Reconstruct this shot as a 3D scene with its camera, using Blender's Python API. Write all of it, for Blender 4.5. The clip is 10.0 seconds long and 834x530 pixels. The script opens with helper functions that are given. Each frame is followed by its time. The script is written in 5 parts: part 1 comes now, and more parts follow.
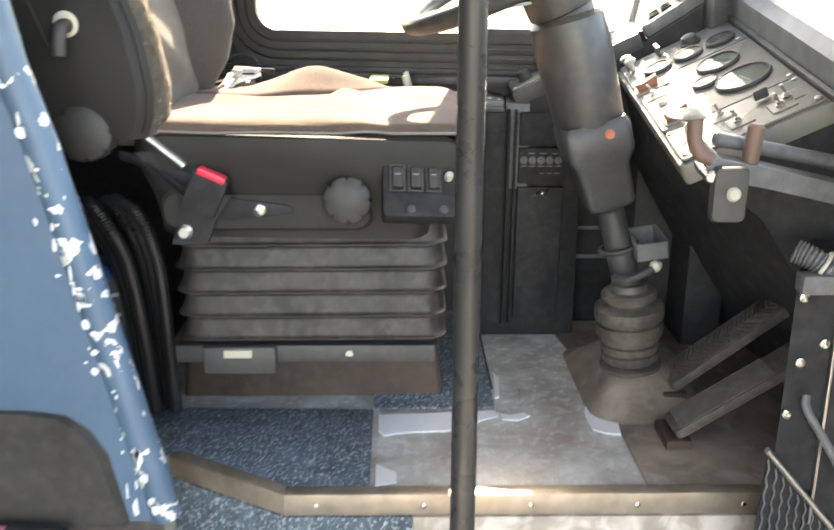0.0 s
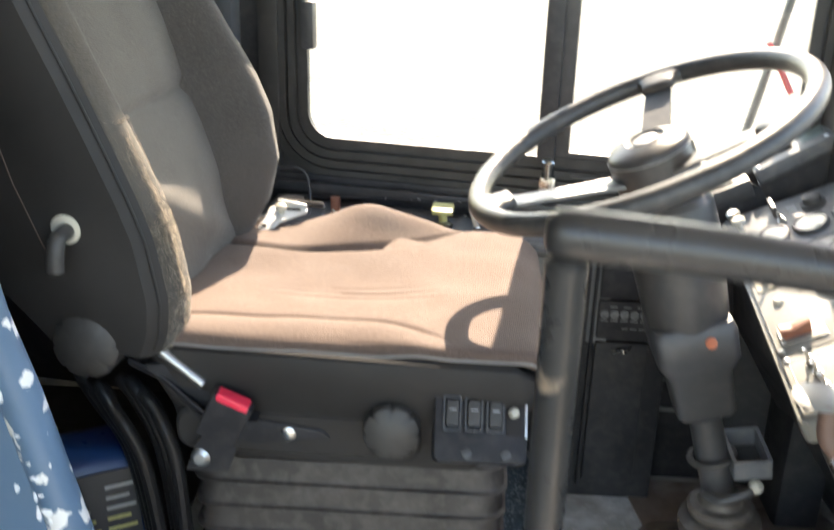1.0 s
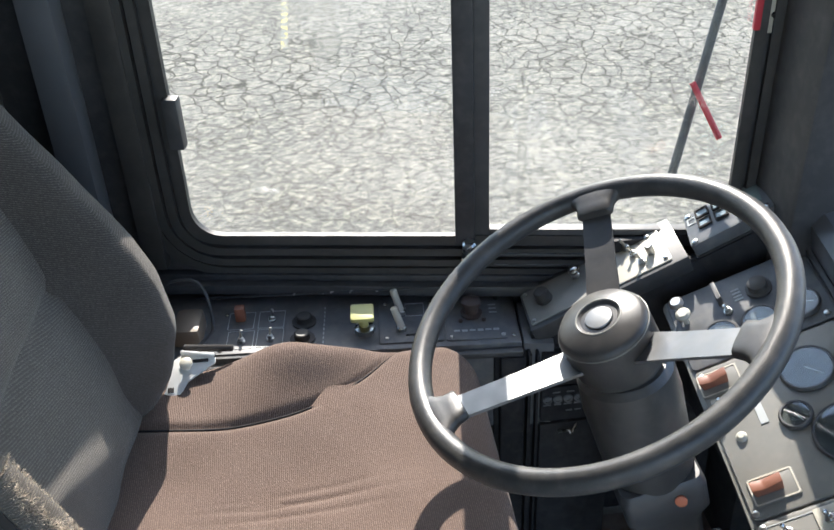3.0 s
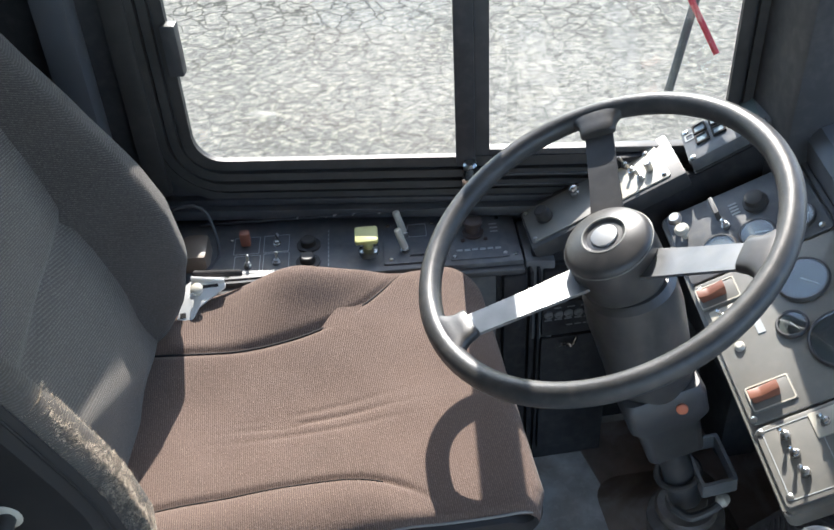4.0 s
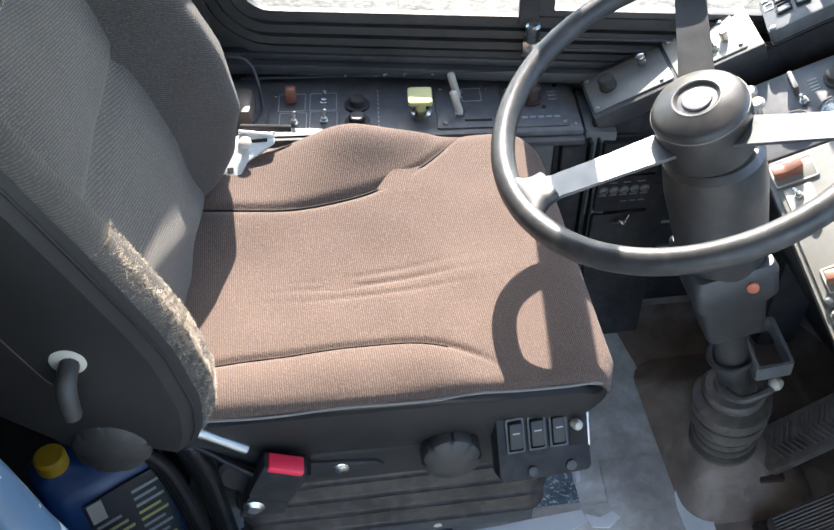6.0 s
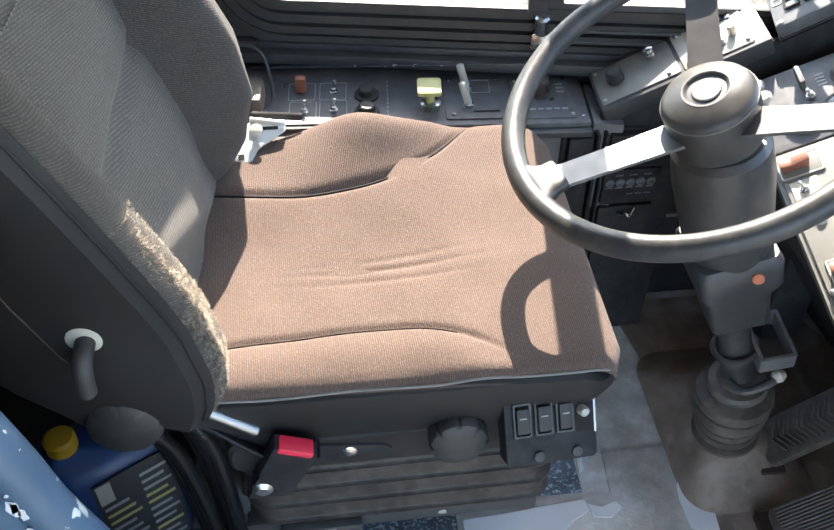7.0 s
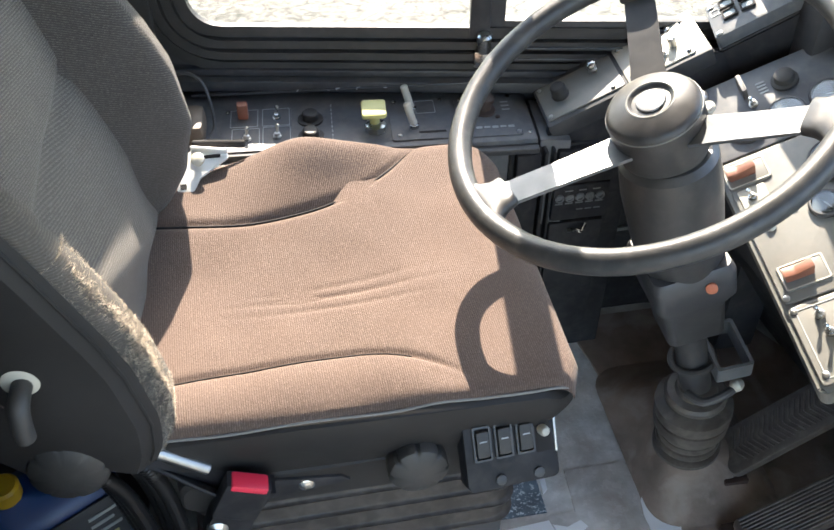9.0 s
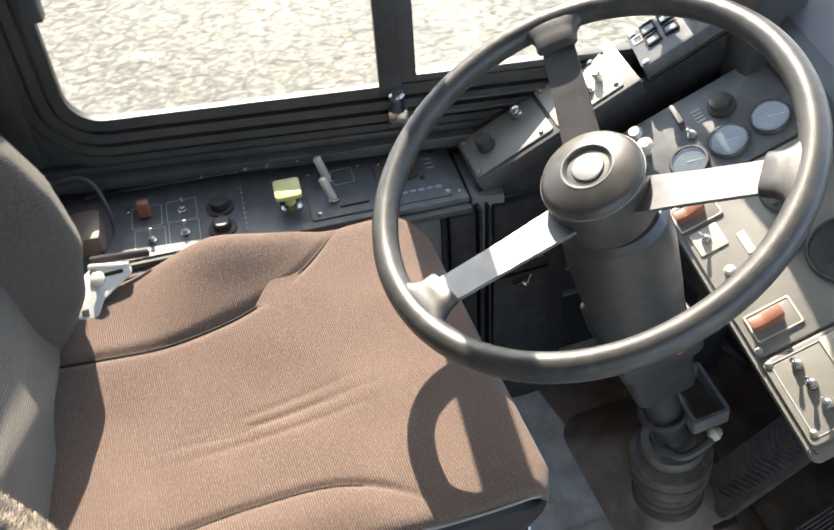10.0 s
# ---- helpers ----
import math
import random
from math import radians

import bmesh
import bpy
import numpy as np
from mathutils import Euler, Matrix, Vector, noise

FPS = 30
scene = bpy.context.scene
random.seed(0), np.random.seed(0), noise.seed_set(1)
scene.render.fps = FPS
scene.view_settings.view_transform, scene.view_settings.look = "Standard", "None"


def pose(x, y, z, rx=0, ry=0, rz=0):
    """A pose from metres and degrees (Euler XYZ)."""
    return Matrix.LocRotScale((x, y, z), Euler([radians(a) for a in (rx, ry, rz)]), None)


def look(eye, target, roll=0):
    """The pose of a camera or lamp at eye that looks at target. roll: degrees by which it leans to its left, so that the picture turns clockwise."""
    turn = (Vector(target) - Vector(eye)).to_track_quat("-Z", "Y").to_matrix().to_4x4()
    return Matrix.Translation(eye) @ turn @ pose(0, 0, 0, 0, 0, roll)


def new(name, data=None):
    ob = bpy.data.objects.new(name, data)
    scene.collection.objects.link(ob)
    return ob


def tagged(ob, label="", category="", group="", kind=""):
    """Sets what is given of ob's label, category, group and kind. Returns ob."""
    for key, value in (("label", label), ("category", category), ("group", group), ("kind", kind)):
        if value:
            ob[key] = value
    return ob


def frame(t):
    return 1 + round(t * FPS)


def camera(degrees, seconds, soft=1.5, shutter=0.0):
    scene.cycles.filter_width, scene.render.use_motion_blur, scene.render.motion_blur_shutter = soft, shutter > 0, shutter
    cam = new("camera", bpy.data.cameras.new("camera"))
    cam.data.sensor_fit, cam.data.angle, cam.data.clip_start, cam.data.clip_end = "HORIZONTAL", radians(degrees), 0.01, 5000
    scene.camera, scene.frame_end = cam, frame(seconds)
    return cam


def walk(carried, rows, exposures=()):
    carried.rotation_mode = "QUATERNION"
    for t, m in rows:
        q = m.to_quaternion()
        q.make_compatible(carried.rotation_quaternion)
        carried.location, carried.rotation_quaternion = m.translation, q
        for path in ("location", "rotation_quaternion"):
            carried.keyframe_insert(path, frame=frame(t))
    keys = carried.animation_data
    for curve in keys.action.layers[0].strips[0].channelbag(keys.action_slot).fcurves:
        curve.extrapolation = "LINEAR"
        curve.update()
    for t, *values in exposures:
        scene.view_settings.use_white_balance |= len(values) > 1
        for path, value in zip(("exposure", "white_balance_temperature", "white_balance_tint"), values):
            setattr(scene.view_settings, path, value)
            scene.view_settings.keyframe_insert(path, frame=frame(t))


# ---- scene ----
# plan units are scaled by S to metres: x to the front of the bus, y to the driver's window, z up from the cab floor
S = 1.07
cam = camera(47.5, 10.0, shutter=0.3)
PATH = [
    (0, (-0.009, 0.157, 0.709), (0.036, 2.062, 0.103), 0.4),
    (0.5, (0.012, 0.37, 0.737), (0.152, 2.282, 0.168), 0.2),
    (1, (-0.003, 0.475, 0.972), (-0.099, 2.342, 0.263), 1.8),
    (1.5, (-0.156, 0.604, 1.094), (-0.275, 2.472, 0.391), 3.1),
    (2, (-0.17, 0.729, 1.215), (-0.192, 2.563, 0.419), -0.2),
    (2.5, (-0.056, 0.822, 1.298), (0.056, 2.57, 0.333), -1.3),
    (4, (-0.091, 0.807, 1.361), (0.076, 2.373, 0.128), -3.5),
    (4.5, (-0.128, 0.829, 1.341), (0.033, 2.343, 0.043), -2.8),
    (5, (-0.176, 0.843, 1.318), (-0.02, 2.31, -0.032), -2.1),
    (5.5, (-0.175, 0.852, 1.305), (-0.014, 2.286, -0.08), -1.3),
    (6, (-0.186, 0.84, 1.298), (-0.015, 2.253, -0.107), -0.4),
    (7.5, (-0.203, 0.823, 1.293), (-0.026, 2.234, -0.114), 0.6),
    (8, (-0.198, 0.826, 1.286), (-0.009, 2.244, -0.112), 0.5),
    (8.5, (-0.206, 0.826, 1.294), (0.0, 2.251, -0.093), 0.2),
    (9, (-0.194, 0.838, 1.278), (0.079, 2.271, -0.09), 0.5),
    (9.5, (-0.154, 0.896, 1.286), (0.135, 2.324, -0.084), -0.8),
    (10, (-0.143, 0.989, 1.284), (0.239, 2.39, -0.091), -4.3),
]
EXPOSURES = [(0.0, 3.3, 8700, 14), (0.9, 2.9, 8000, 12), (1.2, 2.6, 7500, 12), (1.6, 2.25, 6950, 12), (2.0, 1.85, 6700, 11), (2.5, 1.75, 6550, 10), (4.5, 1.9, 6250, 10), (5.5, 2.3, 6350, 11), (7.5, 2.62, 7000, 11), (9.2, 2.55, 7100, 11), (10.0, 2.28, 7200, 11)]
walk(cam, [(t, look(Vector(eye) * S, Vector(target) * S, roll)) for t, eye, target, roll in PATH], EXPOSURES)

# ---- light ----
SUN_EL, SUN_AZ = 39.0, 7.6
world = bpy.data.worlds.new("world")
scene.world = world
world.use_nodes = True
sky = world.node_tree.nodes.new("ShaderNodeTexSky")
sky.sky_type, sky.sun_disc = "NISHITA", False
sky.sun_elevation, sky.sun_rotation = radians(SUN_EL), radians(SUN_AZ)
world.node_tree.nodes["Background"].inputs["Strength"].default_value = 0.15
world.node_tree.links.new(sky.outputs[0], world.node_tree.nodes["Background"].inputs["Color"])
sun = new("sun", bpy.data.lights.new("sun", "SUN"))
sun.data.energy, sun.data.angle, sun.data.color = 3.6, radians(0.5), (1.0, 0.93, 0.84)
to_sun = Vector((math.sin(radians(SUN_AZ)) * math.cos(radians(SUN_EL)), math.cos(radians(SUN_AZ)) * math.cos(radians(SUN_EL)), math.sin(radians(SUN_EL))))
sun.matrix_world = look(to_sun * 20, (0, 0, 0))


# ---- materials ----
def surface(name, colour, rough=0.6, metal=0.0, vary=0.15, scale=8.0, grain=0.0, grain_scale=400.0, second=None, second_scale=3.0, second_cut=(0.5, 0.7), spec=0.5, dust=0.0, coat=0.0):
    """Principled material: base colour mottled at two scales, an optional second colour in patches, grain bump."""
    m = bpy.data.materials.new(name)
    m.use_nodes = True
    nt = m.node_tree
    bs = nt.nodes["Principled BSDF"]
    bs.inputs["Metallic"].default_value = metal
    bs.inputs["Specular IOR Level"].default_value = spec
    bs.inputs["Coat Weight"].default_value = coat
    tc = nt.nodes.new("ShaderNodeTexCoord")

    def noise_tex(sc, detail=6.0, distort=0.0):
        n = nt.nodes.new("ShaderNodeTexNoise")
        n.inputs["Scale"].default_value, n.inputs["Detail"].default_value, n.inputs["Distortion"].default_value = sc, detail, distort
        nt.links.new(tc.outputs["Object"], n.inputs["Vector"])
        return n.outputs["Fac"]

    def ramp(fac, lo, hi, a, b):
        r = nt.nodes.new("ShaderNodeMapRange")
        r.inputs["From Min"].default_value, r.inputs["From Max"].default_value = lo, hi
        r.inputs["To Min"].default_value, r.inputs["To Max"].default_value = a, b
        nt.links.new(fac, r.inputs["Value"])
        return r.outputs["Result"]

    def mix(fac, a, b):
        x = nt.nodes.new("ShaderNodeMix")
        x.data_type = "RGBA"
        nt.links.new(fac, x.inputs["Factor"])
        for sock, v in ((x.inputs["A"], a), (x.inputs["B"], b)):
            if isinstance(v, tuple):
                sock.default_value = (*v, 1)
            else:
                nt.links.new(v, sock)
        return x.outputs["Result"]

    dark = tuple(c * (1 - vary) for c in colour)
    light = tuple(min(1, c * (1 + vary)) for c in colour)
    col = mix(ramp(noise_tex(scale), 0.3, 0.7, 0, 1), dark, light)
    if second:
        col = mix(ramp(noise_tex(second_scale, 9.0, 0.6), *second_cut, 0, 1), col, second)
    if dust:
        col = mix(ramp(noise_tex(55, 8.0, 0.3), 0.45, 0.8, 0, dust), col, (0.32, 0.29, 0.25))
    nt.links.new(col, bs.inputs["Base Color"])
    nt.links.new(ramp(noise_tex(scale * 3.1), 0.3, 0.7, max(0.02, rough - 0.08), min(1, rough + 0.08)), bs.inputs["Roughness"])
    if grain:
        b = nt.nodes.new("ShaderNodeBump")
        b.inputs["Strength"].default_value, b.inputs["Distance"].default_value = grain, 0.001
        nt.links.new(noise_tex(grain_scale, 3.0), b.inputs["Height"])
        nt.links.new(b.outputs["Normal"], bs.inputs["Normal"])
    return m


def corded_cloth(name, colour, thread, along=(1, 0, 0), pitch=0.0032, rough=0.95, relief=0.5, stain=None, smudge=None):
    """Woven cloth with fine ribs across the direction along."""
    m = surface(name, colour, rough, vary=0.22, scale=5.0, spec=0.2, second=stain, second_scale=6.0, second_cut=(0.55, 0.75))
    nt = m.node_tree
    bs = nt.nodes["Principled BSDF"]
    tc = nt.nodes.new("ShaderNodeTexCoord")
    dot = nt.nodes.new("ShaderNodeVectorMath")
    dot.operation = "DOT_PRODUCT"
    dot.inputs[1].default_value = along
    nt.links.new(tc.outputs["Object"], dot.inputs[0])
    wob = nt.nodes.new("ShaderNodeTexNoise")
    wob.inputs["Scale"].default_value, wob.inputs["Detail"].default_value = 330.0, 5.0
    nt.links.new(tc.outputs["Object"], wob.inputs["Vector"])
    madd = nt.nodes.new("ShaderNodeMath")
    madd.operation, madd.inputs[1].default_value = "MULTIPLY_ADD", 2 * math.pi / pitch
    nt.links.new(dot.outputs["Value"], madd.inputs[0])
    loose = nt.nodes.new("ShaderNodeMath")
    loose.operation, loose.inputs[1].default_value = "MULTIPLY", 5.0
    nt.links.new(wob.outputs["Fac"], loose.inputs[0])
    nt.links.new(loose.outputs[0], madd.inputs[2])
    sine = nt.nodes.new("ShaderNodeMath")
    sine.operation = "SINE"
    nt.links.new(madd.outputs[0], sine.inputs[0])
    add = nt.nodes.new("ShaderNodeMath")
    add.operation = "MULTIPLY_ADD"
    add.inputs[1].default_value = 0.22
    nt.links.new(sine.outputs[0], add.inputs[0])
    nt.links.new(wob.outputs["Fac"], add.inputs[2])
    r = nt.nodes.new("ShaderNodeMapRange")
    r.inputs["From Min"].default_value, r.inputs["From Max"].default_value = 0.45, 0.95
    nt.links.new(add.outputs[0], r.inputs["Value"])
    x = nt.nodes.new("ShaderNodeMix")
    x.data_type = "RGBA"
    old = bs.inputs["Base Color"].links[0].from_socket
    nt.links.new(r.outputs["Result"], x.inputs["Factor"])
    nt.links.new(old, x.inputs["A"])
    x.inputs["B"].default_value = (*thread, 1)
    nt.links.new(x.outputs["Result"], bs.inputs["Base Color"])
    b = nt.nodes.new("ShaderNodeBump")
    b.inputs["Strength"].default_value, b.inputs["Distance"].default_value = relief, 0.0015
    nt.links.new(add.outputs[0], b.inputs["Height"])
    nt.links.new(b.outputs["Normal"], bs.inputs["Normal"])
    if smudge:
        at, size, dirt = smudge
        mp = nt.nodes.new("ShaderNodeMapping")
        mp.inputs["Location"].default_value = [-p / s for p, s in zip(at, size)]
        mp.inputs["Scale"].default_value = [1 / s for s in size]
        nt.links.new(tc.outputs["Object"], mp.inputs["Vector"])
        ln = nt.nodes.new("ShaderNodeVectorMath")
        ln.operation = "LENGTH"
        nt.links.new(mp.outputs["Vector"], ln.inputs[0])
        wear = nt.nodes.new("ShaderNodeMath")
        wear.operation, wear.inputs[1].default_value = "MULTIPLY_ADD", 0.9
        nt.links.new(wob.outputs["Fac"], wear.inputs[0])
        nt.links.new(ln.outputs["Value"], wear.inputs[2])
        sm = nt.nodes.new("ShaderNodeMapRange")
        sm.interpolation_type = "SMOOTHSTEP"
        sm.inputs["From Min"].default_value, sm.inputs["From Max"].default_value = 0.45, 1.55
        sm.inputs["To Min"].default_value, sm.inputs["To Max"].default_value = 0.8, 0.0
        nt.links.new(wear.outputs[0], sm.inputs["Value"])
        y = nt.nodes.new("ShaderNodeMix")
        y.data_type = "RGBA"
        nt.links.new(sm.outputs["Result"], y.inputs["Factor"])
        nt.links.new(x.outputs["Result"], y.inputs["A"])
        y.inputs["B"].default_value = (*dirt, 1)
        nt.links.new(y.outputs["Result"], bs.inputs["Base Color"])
    bs.inputs["Sheen Weight"].default_value = 0.08
    return m


def asphalt():
    """Old cracked asphalt: grit, paler wheel dust, and a net of cracks."""
    m = surface("asphalt", (0.205, 0.188, 0.168), 0.95, vary=0.25, scale=1.3, spec=0.2)
    nt = m.node_tree
    bs = nt.nodes["Principled BSDF"]
    tc = nt.nodes.new("ShaderNodeTexCoord")
    grit = nt.nodes.new("ShaderNodeTexNoise")
    grit.inputs["Scale"].default_value, grit.inputs["Detail"].default_value = 34.0, 9.0
    flat = nt.nodes.new("ShaderNodeMapping")
    flat.inputs["Scale"].default_value = (0.9, 1.15, 1.0)
    nt.links.new(tc.outputs["Object"], flat.inputs["Vector"])
    nt.links.new(flat.outputs["Vector"], grit.inputs["Vector"])
    warp = nt.nodes.new("ShaderNodeTexNoise")
    warp.inputs["Scale"].default_value, warp.inputs["Detail"].default_value = 4.0, 4.0
    nt.links.new(tc.outputs["Object"], warp.inputs["Vector"])
    off = nt.nodes.new("ShaderNodeVectorMath")
    off.operation = "MULTIPLY_ADD"
    off.inputs[1].default_value = (0.22, 0.22, 0.22)
    nt.links.new(warp.outputs["Color"], off.inputs[0])
    nt.links.new(tc.outputs["Object"], off.inputs[2])
    heights = []
    old = bs.inputs["Base Color"].links[0].from_socket

    def blend(fac, a, colour):
        x = nt.nodes.new("ShaderNodeMix")
        x.data_type = "RGBA"
        nt.links.new(fac, x.inputs["Factor"])
        nt.links.new(a, x.inputs["A"])
        x.inputs["B"].default_value = (*colour, 1)
        return x.outputs["Result"]

    def span(fac, lo, hi, a, b):
        r = nt.nodes.new("ShaderNodeMapRange")
        r.inputs["From Min"].default_value, r.inputs["From Max"].default_value = lo, hi
        r.inputs["To Min"].default_value, r.inputs["To Max"].default_value = a, b
        nt.links.new(fac, r.inputs["Value"])
        return r.outputs["Result"]

    col = blend(span(grit.outputs["Fac"], 0.5, 0.68, 0, 0.75), old, (0.37, 0.34, 0.27))
    col = blend(span(grit.outputs["Fac"], 0.47, 0.34, 0, 0.6), col, (0.085, 0.083, 0.072))
    for sc, wid, amt in ((8.0, 0.075, 0.95), (1.6, 0.014, 0.5)):
        v = nt.nodes.new("ShaderNodeTexVoronoi")
        v.feature = "DISTANCE_TO_EDGE"
        v.inputs["Scale"].default_value = sc
        nt.links.new(off.outputs[0], v.inputs["Vector"])
        patchy = nt.nodes.new("ShaderNodeTexNoise")
        patchy.inputs["Scale"].default_value = 0.8
        nt.links.new(tc.outputs["Object"], patchy.inputs["Vector"])
        mul = nt.nodes.new("ShaderNodeMath")
        mul.operation = "MULTIPLY"
        nt.links.new(span(v.outputs["Distance"], 0, wid, amt, 0), mul.inputs[0])
        # the crack net is dense in one strip along the lot
        sep = nt.nodes.new("ShaderNodeSeparateXYZ")
        nt.links.new(tc.outputs["Object"], sep.inputs[0])
        away = nt.nodes.new("ShaderNodeMath")
        away.operation, away.inputs[1].default_value = "SUBTRACT", 6.45
        nt.links.new(sep.outputs["Y"], away.inputs[0])
        dist = nt.nodes.new("ShaderNodeMath")
        dist.operation = "ABSOLUTE"
        nt.links.new(away.outputs[0], dist.inputs[0])
        rag = nt.nodes.new("ShaderNodeMath")
        rag.operation, rag.inputs[1].default_value = "MULTIPLY_ADD", -1.2
        nt.links.new(patchy.outputs["Fac"], rag.inputs[0])
        nt.links.new(dist.outputs[0], rag.inputs[2])
        nt.links.new(span(rag.outputs[0], -0.05, 0.6, 1.0, 0.42), mul.inputs[1])
        col = blend(mul.outputs[0], col, (0.045, 0.043, 0.035))
    nt.links.new(col, bs.inputs["Base Color"])
    b = nt.nodes.new("ShaderNodeBump")
    b.inputs["Strength"].default_value, b.inputs["Distance"].default_value = 0.6, 0.012
    nt.links.new(grit.outputs["Fac"], b.inputs["Height"])
    nt.links.new(b.outputs["Normal"], bs.inputs["Normal"])
    return m


def clear_pane(name, gloss=0.08, tint=(0.93, 0.96, 0.95)):
    m = bpy.data.materials.new(name)
    m.use_nodes = True
    nt = m.node_tree
    nt.nodes.clear()
    out = nt.nodes.new("ShaderNodeOutputMaterial")
    tr, gl, mx = nt.nodes.new("ShaderNodeBsdfTransparent"), nt.nodes.new("ShaderNodeBsdfGlossy"), nt.nodes.new("ShaderNodeMixShader")
    tr.inputs["Color"].default_value = (*tint, 1)
    gl.inputs["Roughness"].default_value = 0.02
    mx.inputs[0].default_value = gloss
    nt.links.new(tr.outputs[0], mx.inputs[1])
    nt.links.new(gl.outputs[0], mx.inputs[2])
    nt.links.new(mx.outputs[0], out.inputs["Surface"])
    return m


VINYL = surface("black_vinyl", (0.027, 0.025, 0.024), 0.52, grain=0.3, grain_scale=900, vary=0.3, scale=6, spec=0.25)
RUBBER = surface("black_rubber", (0.040, 0.038, 0.036), 0.55, vary=0.25, dust=0.05)
BELLOWS = surface("dusty_bellows", (0.044, 0.037, 0.033), 0.48, vary=0.4, scale=14, dust=0.15, spec=0.35)
BLACK = surface("black_painted_metal", (0.052, 0.052, 0.054), 0.45, vary=0.25, dust=0.08)
PILLAR = surface("black_trim_plastic", (0.036, 0.036, 0.039), 0.55, vary=0.3, dust=0.10)
CONSOLE = surface("dark_grey_console", (0.108, 0.114, 0.121), 0.45, vary=0.22, scale=18, dust=0.28)
DASH = surface("grey_dash_paint", (0.20, 0.196, 0.178), 0.4, vary=0.15, dust=0.25)
SILVER = surface("brushed_steel", (0.42, 0.42, 0.41), 0.4, metal=1.0, vary=0.12, scale=14)
CHROME = surface("dull_chrome", (0.55, 0.55, 0.53), 0.28, metal=1.0, vary=0.08)
PANEL = surface("aluminium_panel", (0.60, 0.58, 0.53), 0.38, metal=0.7, vary=0.1)
CREAM = surface("cream_panel", (0.50, 0.47, 0.39), 0.45, vary=0.08, dust=0.1)
WHEEL = surface("wheel_rim_plastic", (0.048, 0.049, 0.050), 0.36, vary=0.2, grain=0.3, grain_scale=900, dust=0.12)
HUBPLASTIC = surface("hub_plastic", (0.050, 0.048, 0.047), 0.36, vary=0.2, dust=0.10, grain=0.15, grain_scale=700, spec=0.6)
SPOKE = surface("satin_spoke", (0.23, 0.235, 0.24), 0.48, metal=0.7, vary=0.12, scale=20)
BROWN = surface("brown_switch", (0.26, 0.10, 0.06), 0.45, vary=0.2)
YELLOW = surface("faded_yellow_plastic", (0.52, 0.50, 0.20), 0.45, vary=0.1)
IVORY = surface("ivory_plastic", (0.50, 0.48, 0.41), 0.45, vary=0.1)
RED = surface("red_plastic", (0.75, 0.03, 0.07), 0.35, vary=0.08)
ORANGE = surface("orange_plug", (0.55, 0.16, 0.08), 0.5, vary=0.1)
PAINT = surface("pale_printed_paint", (0.36, 0.38, 0.38), 0.5, vary=0.15)
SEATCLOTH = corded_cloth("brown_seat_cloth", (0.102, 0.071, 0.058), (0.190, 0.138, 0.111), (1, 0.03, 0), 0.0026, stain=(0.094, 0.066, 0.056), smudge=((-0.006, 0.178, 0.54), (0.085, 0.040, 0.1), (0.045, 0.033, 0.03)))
BACKCLOTH = corded_cloth("charcoal_back_cloth", (0.082, 0.074, 0.066), (0.170, 0.155, 0.138), (0.1, 0.25, 1), 0.0030, relief=0.6)
SIDECLOTH = corded_cloth("charcoal_side_cloth", (0.060, 0.054, 0.049), (0.112, 0.102, 0.092), (0.4, 0.0, 0.9), 0.0024, relief=0.5)
SEAM = surface("seam_thread", (0.02, 0.018, 0.018), 0.9)
WORNSIDE = corded_cloth("worn_side_cloth", (0.072, 0.064, 0.055), (0.130, 0.114, 0.096), (0.4, 0.0, 0.9), 0.0024, relief=0.6, stain=(0.15, 0.125, 0.098))
BOOTRUBBER = surface("brown_dusty_rubber", (0.085, 0.072, 0.062), 0.5, vary=0.35, scale=16, dust=0.30)
FUZZ = surface("worn_frayed_cloth", (0.44, 0.37, 0.29), 0.95, vary=0.5, scale=160, grain=1.0, grain_scale=700, second=(0.12, 0.105, 0.09), second_scale=90, second_cut=(0.5, 0.65), spec=0.1)
FLOORVINYL = surface("worn_grey_floor_vinyl", (0.56, 0.56, 0.54), 0.24, vary=0.22, scale=20, second=(0.36, 0.31, 0.265), second_scale=9, second_cut=(0.42, 0.72), grain=0.6, grain_scale=170, dust=0.3)
BLUEMAT = surface("speckled_blue_vinyl", (0.085, 0.120, 0.150), 0.40, vary=0.4, scale=30, second=(0.46, 0.52, 0.55), second_scale=190, second_cut=(0.54, 0.62), grain=0.4, grain_scale=220)
BARE = surface("bare_worn_metal", (0.78, 0.80, 0.82), 0.45, metal=0.0, vary=0.08)
BRONZE = surface("aluminium_step_trim", (0.50, 0.42, 0.34), 0.4, metal=0.7, vary=0.2, scale=25)
STEEL_DIRTY = surface("dirty_brown_steel", (0.060, 0.036, 0.028), 0.6, vary=0.4, dust=0.08)
BLUE = surface("blue_paint", (0.085, 0.148, 0.225), 0.38, vary=0.15, scale=4, dust=0.06, grain=0.1, grain_scale=60)
CHIPPED = surface("chipped_blue_paint", (0.085, 0.148, 0.225), 0.4, vary=0.15, second=(0.72, 0.72, 0.70), second_scale=34, second_cut=(0.600, 0.610))
BLUEJUG = surface("blue_plastic_jug", (0.012, 0.055, 0.175), 0.35, vary=0.15)
HEADVINYL = surface("grey_black_vinyl", (0.095, 0.092, 0.086), 0.34, vary=0.3, scale=7, grain=0.25, grain_scale=800)
DIRTYMAT = surface("dirty_brown_floor_mat", (0.23, 0.18, 0.15), 0.40, vary=0.4, scale=12, second=(0.40, 0.35, 0.31), second_scale=15, second_cut=(0.52, 0.75), grain=0.4, grain_scale=180, dust=0.3)
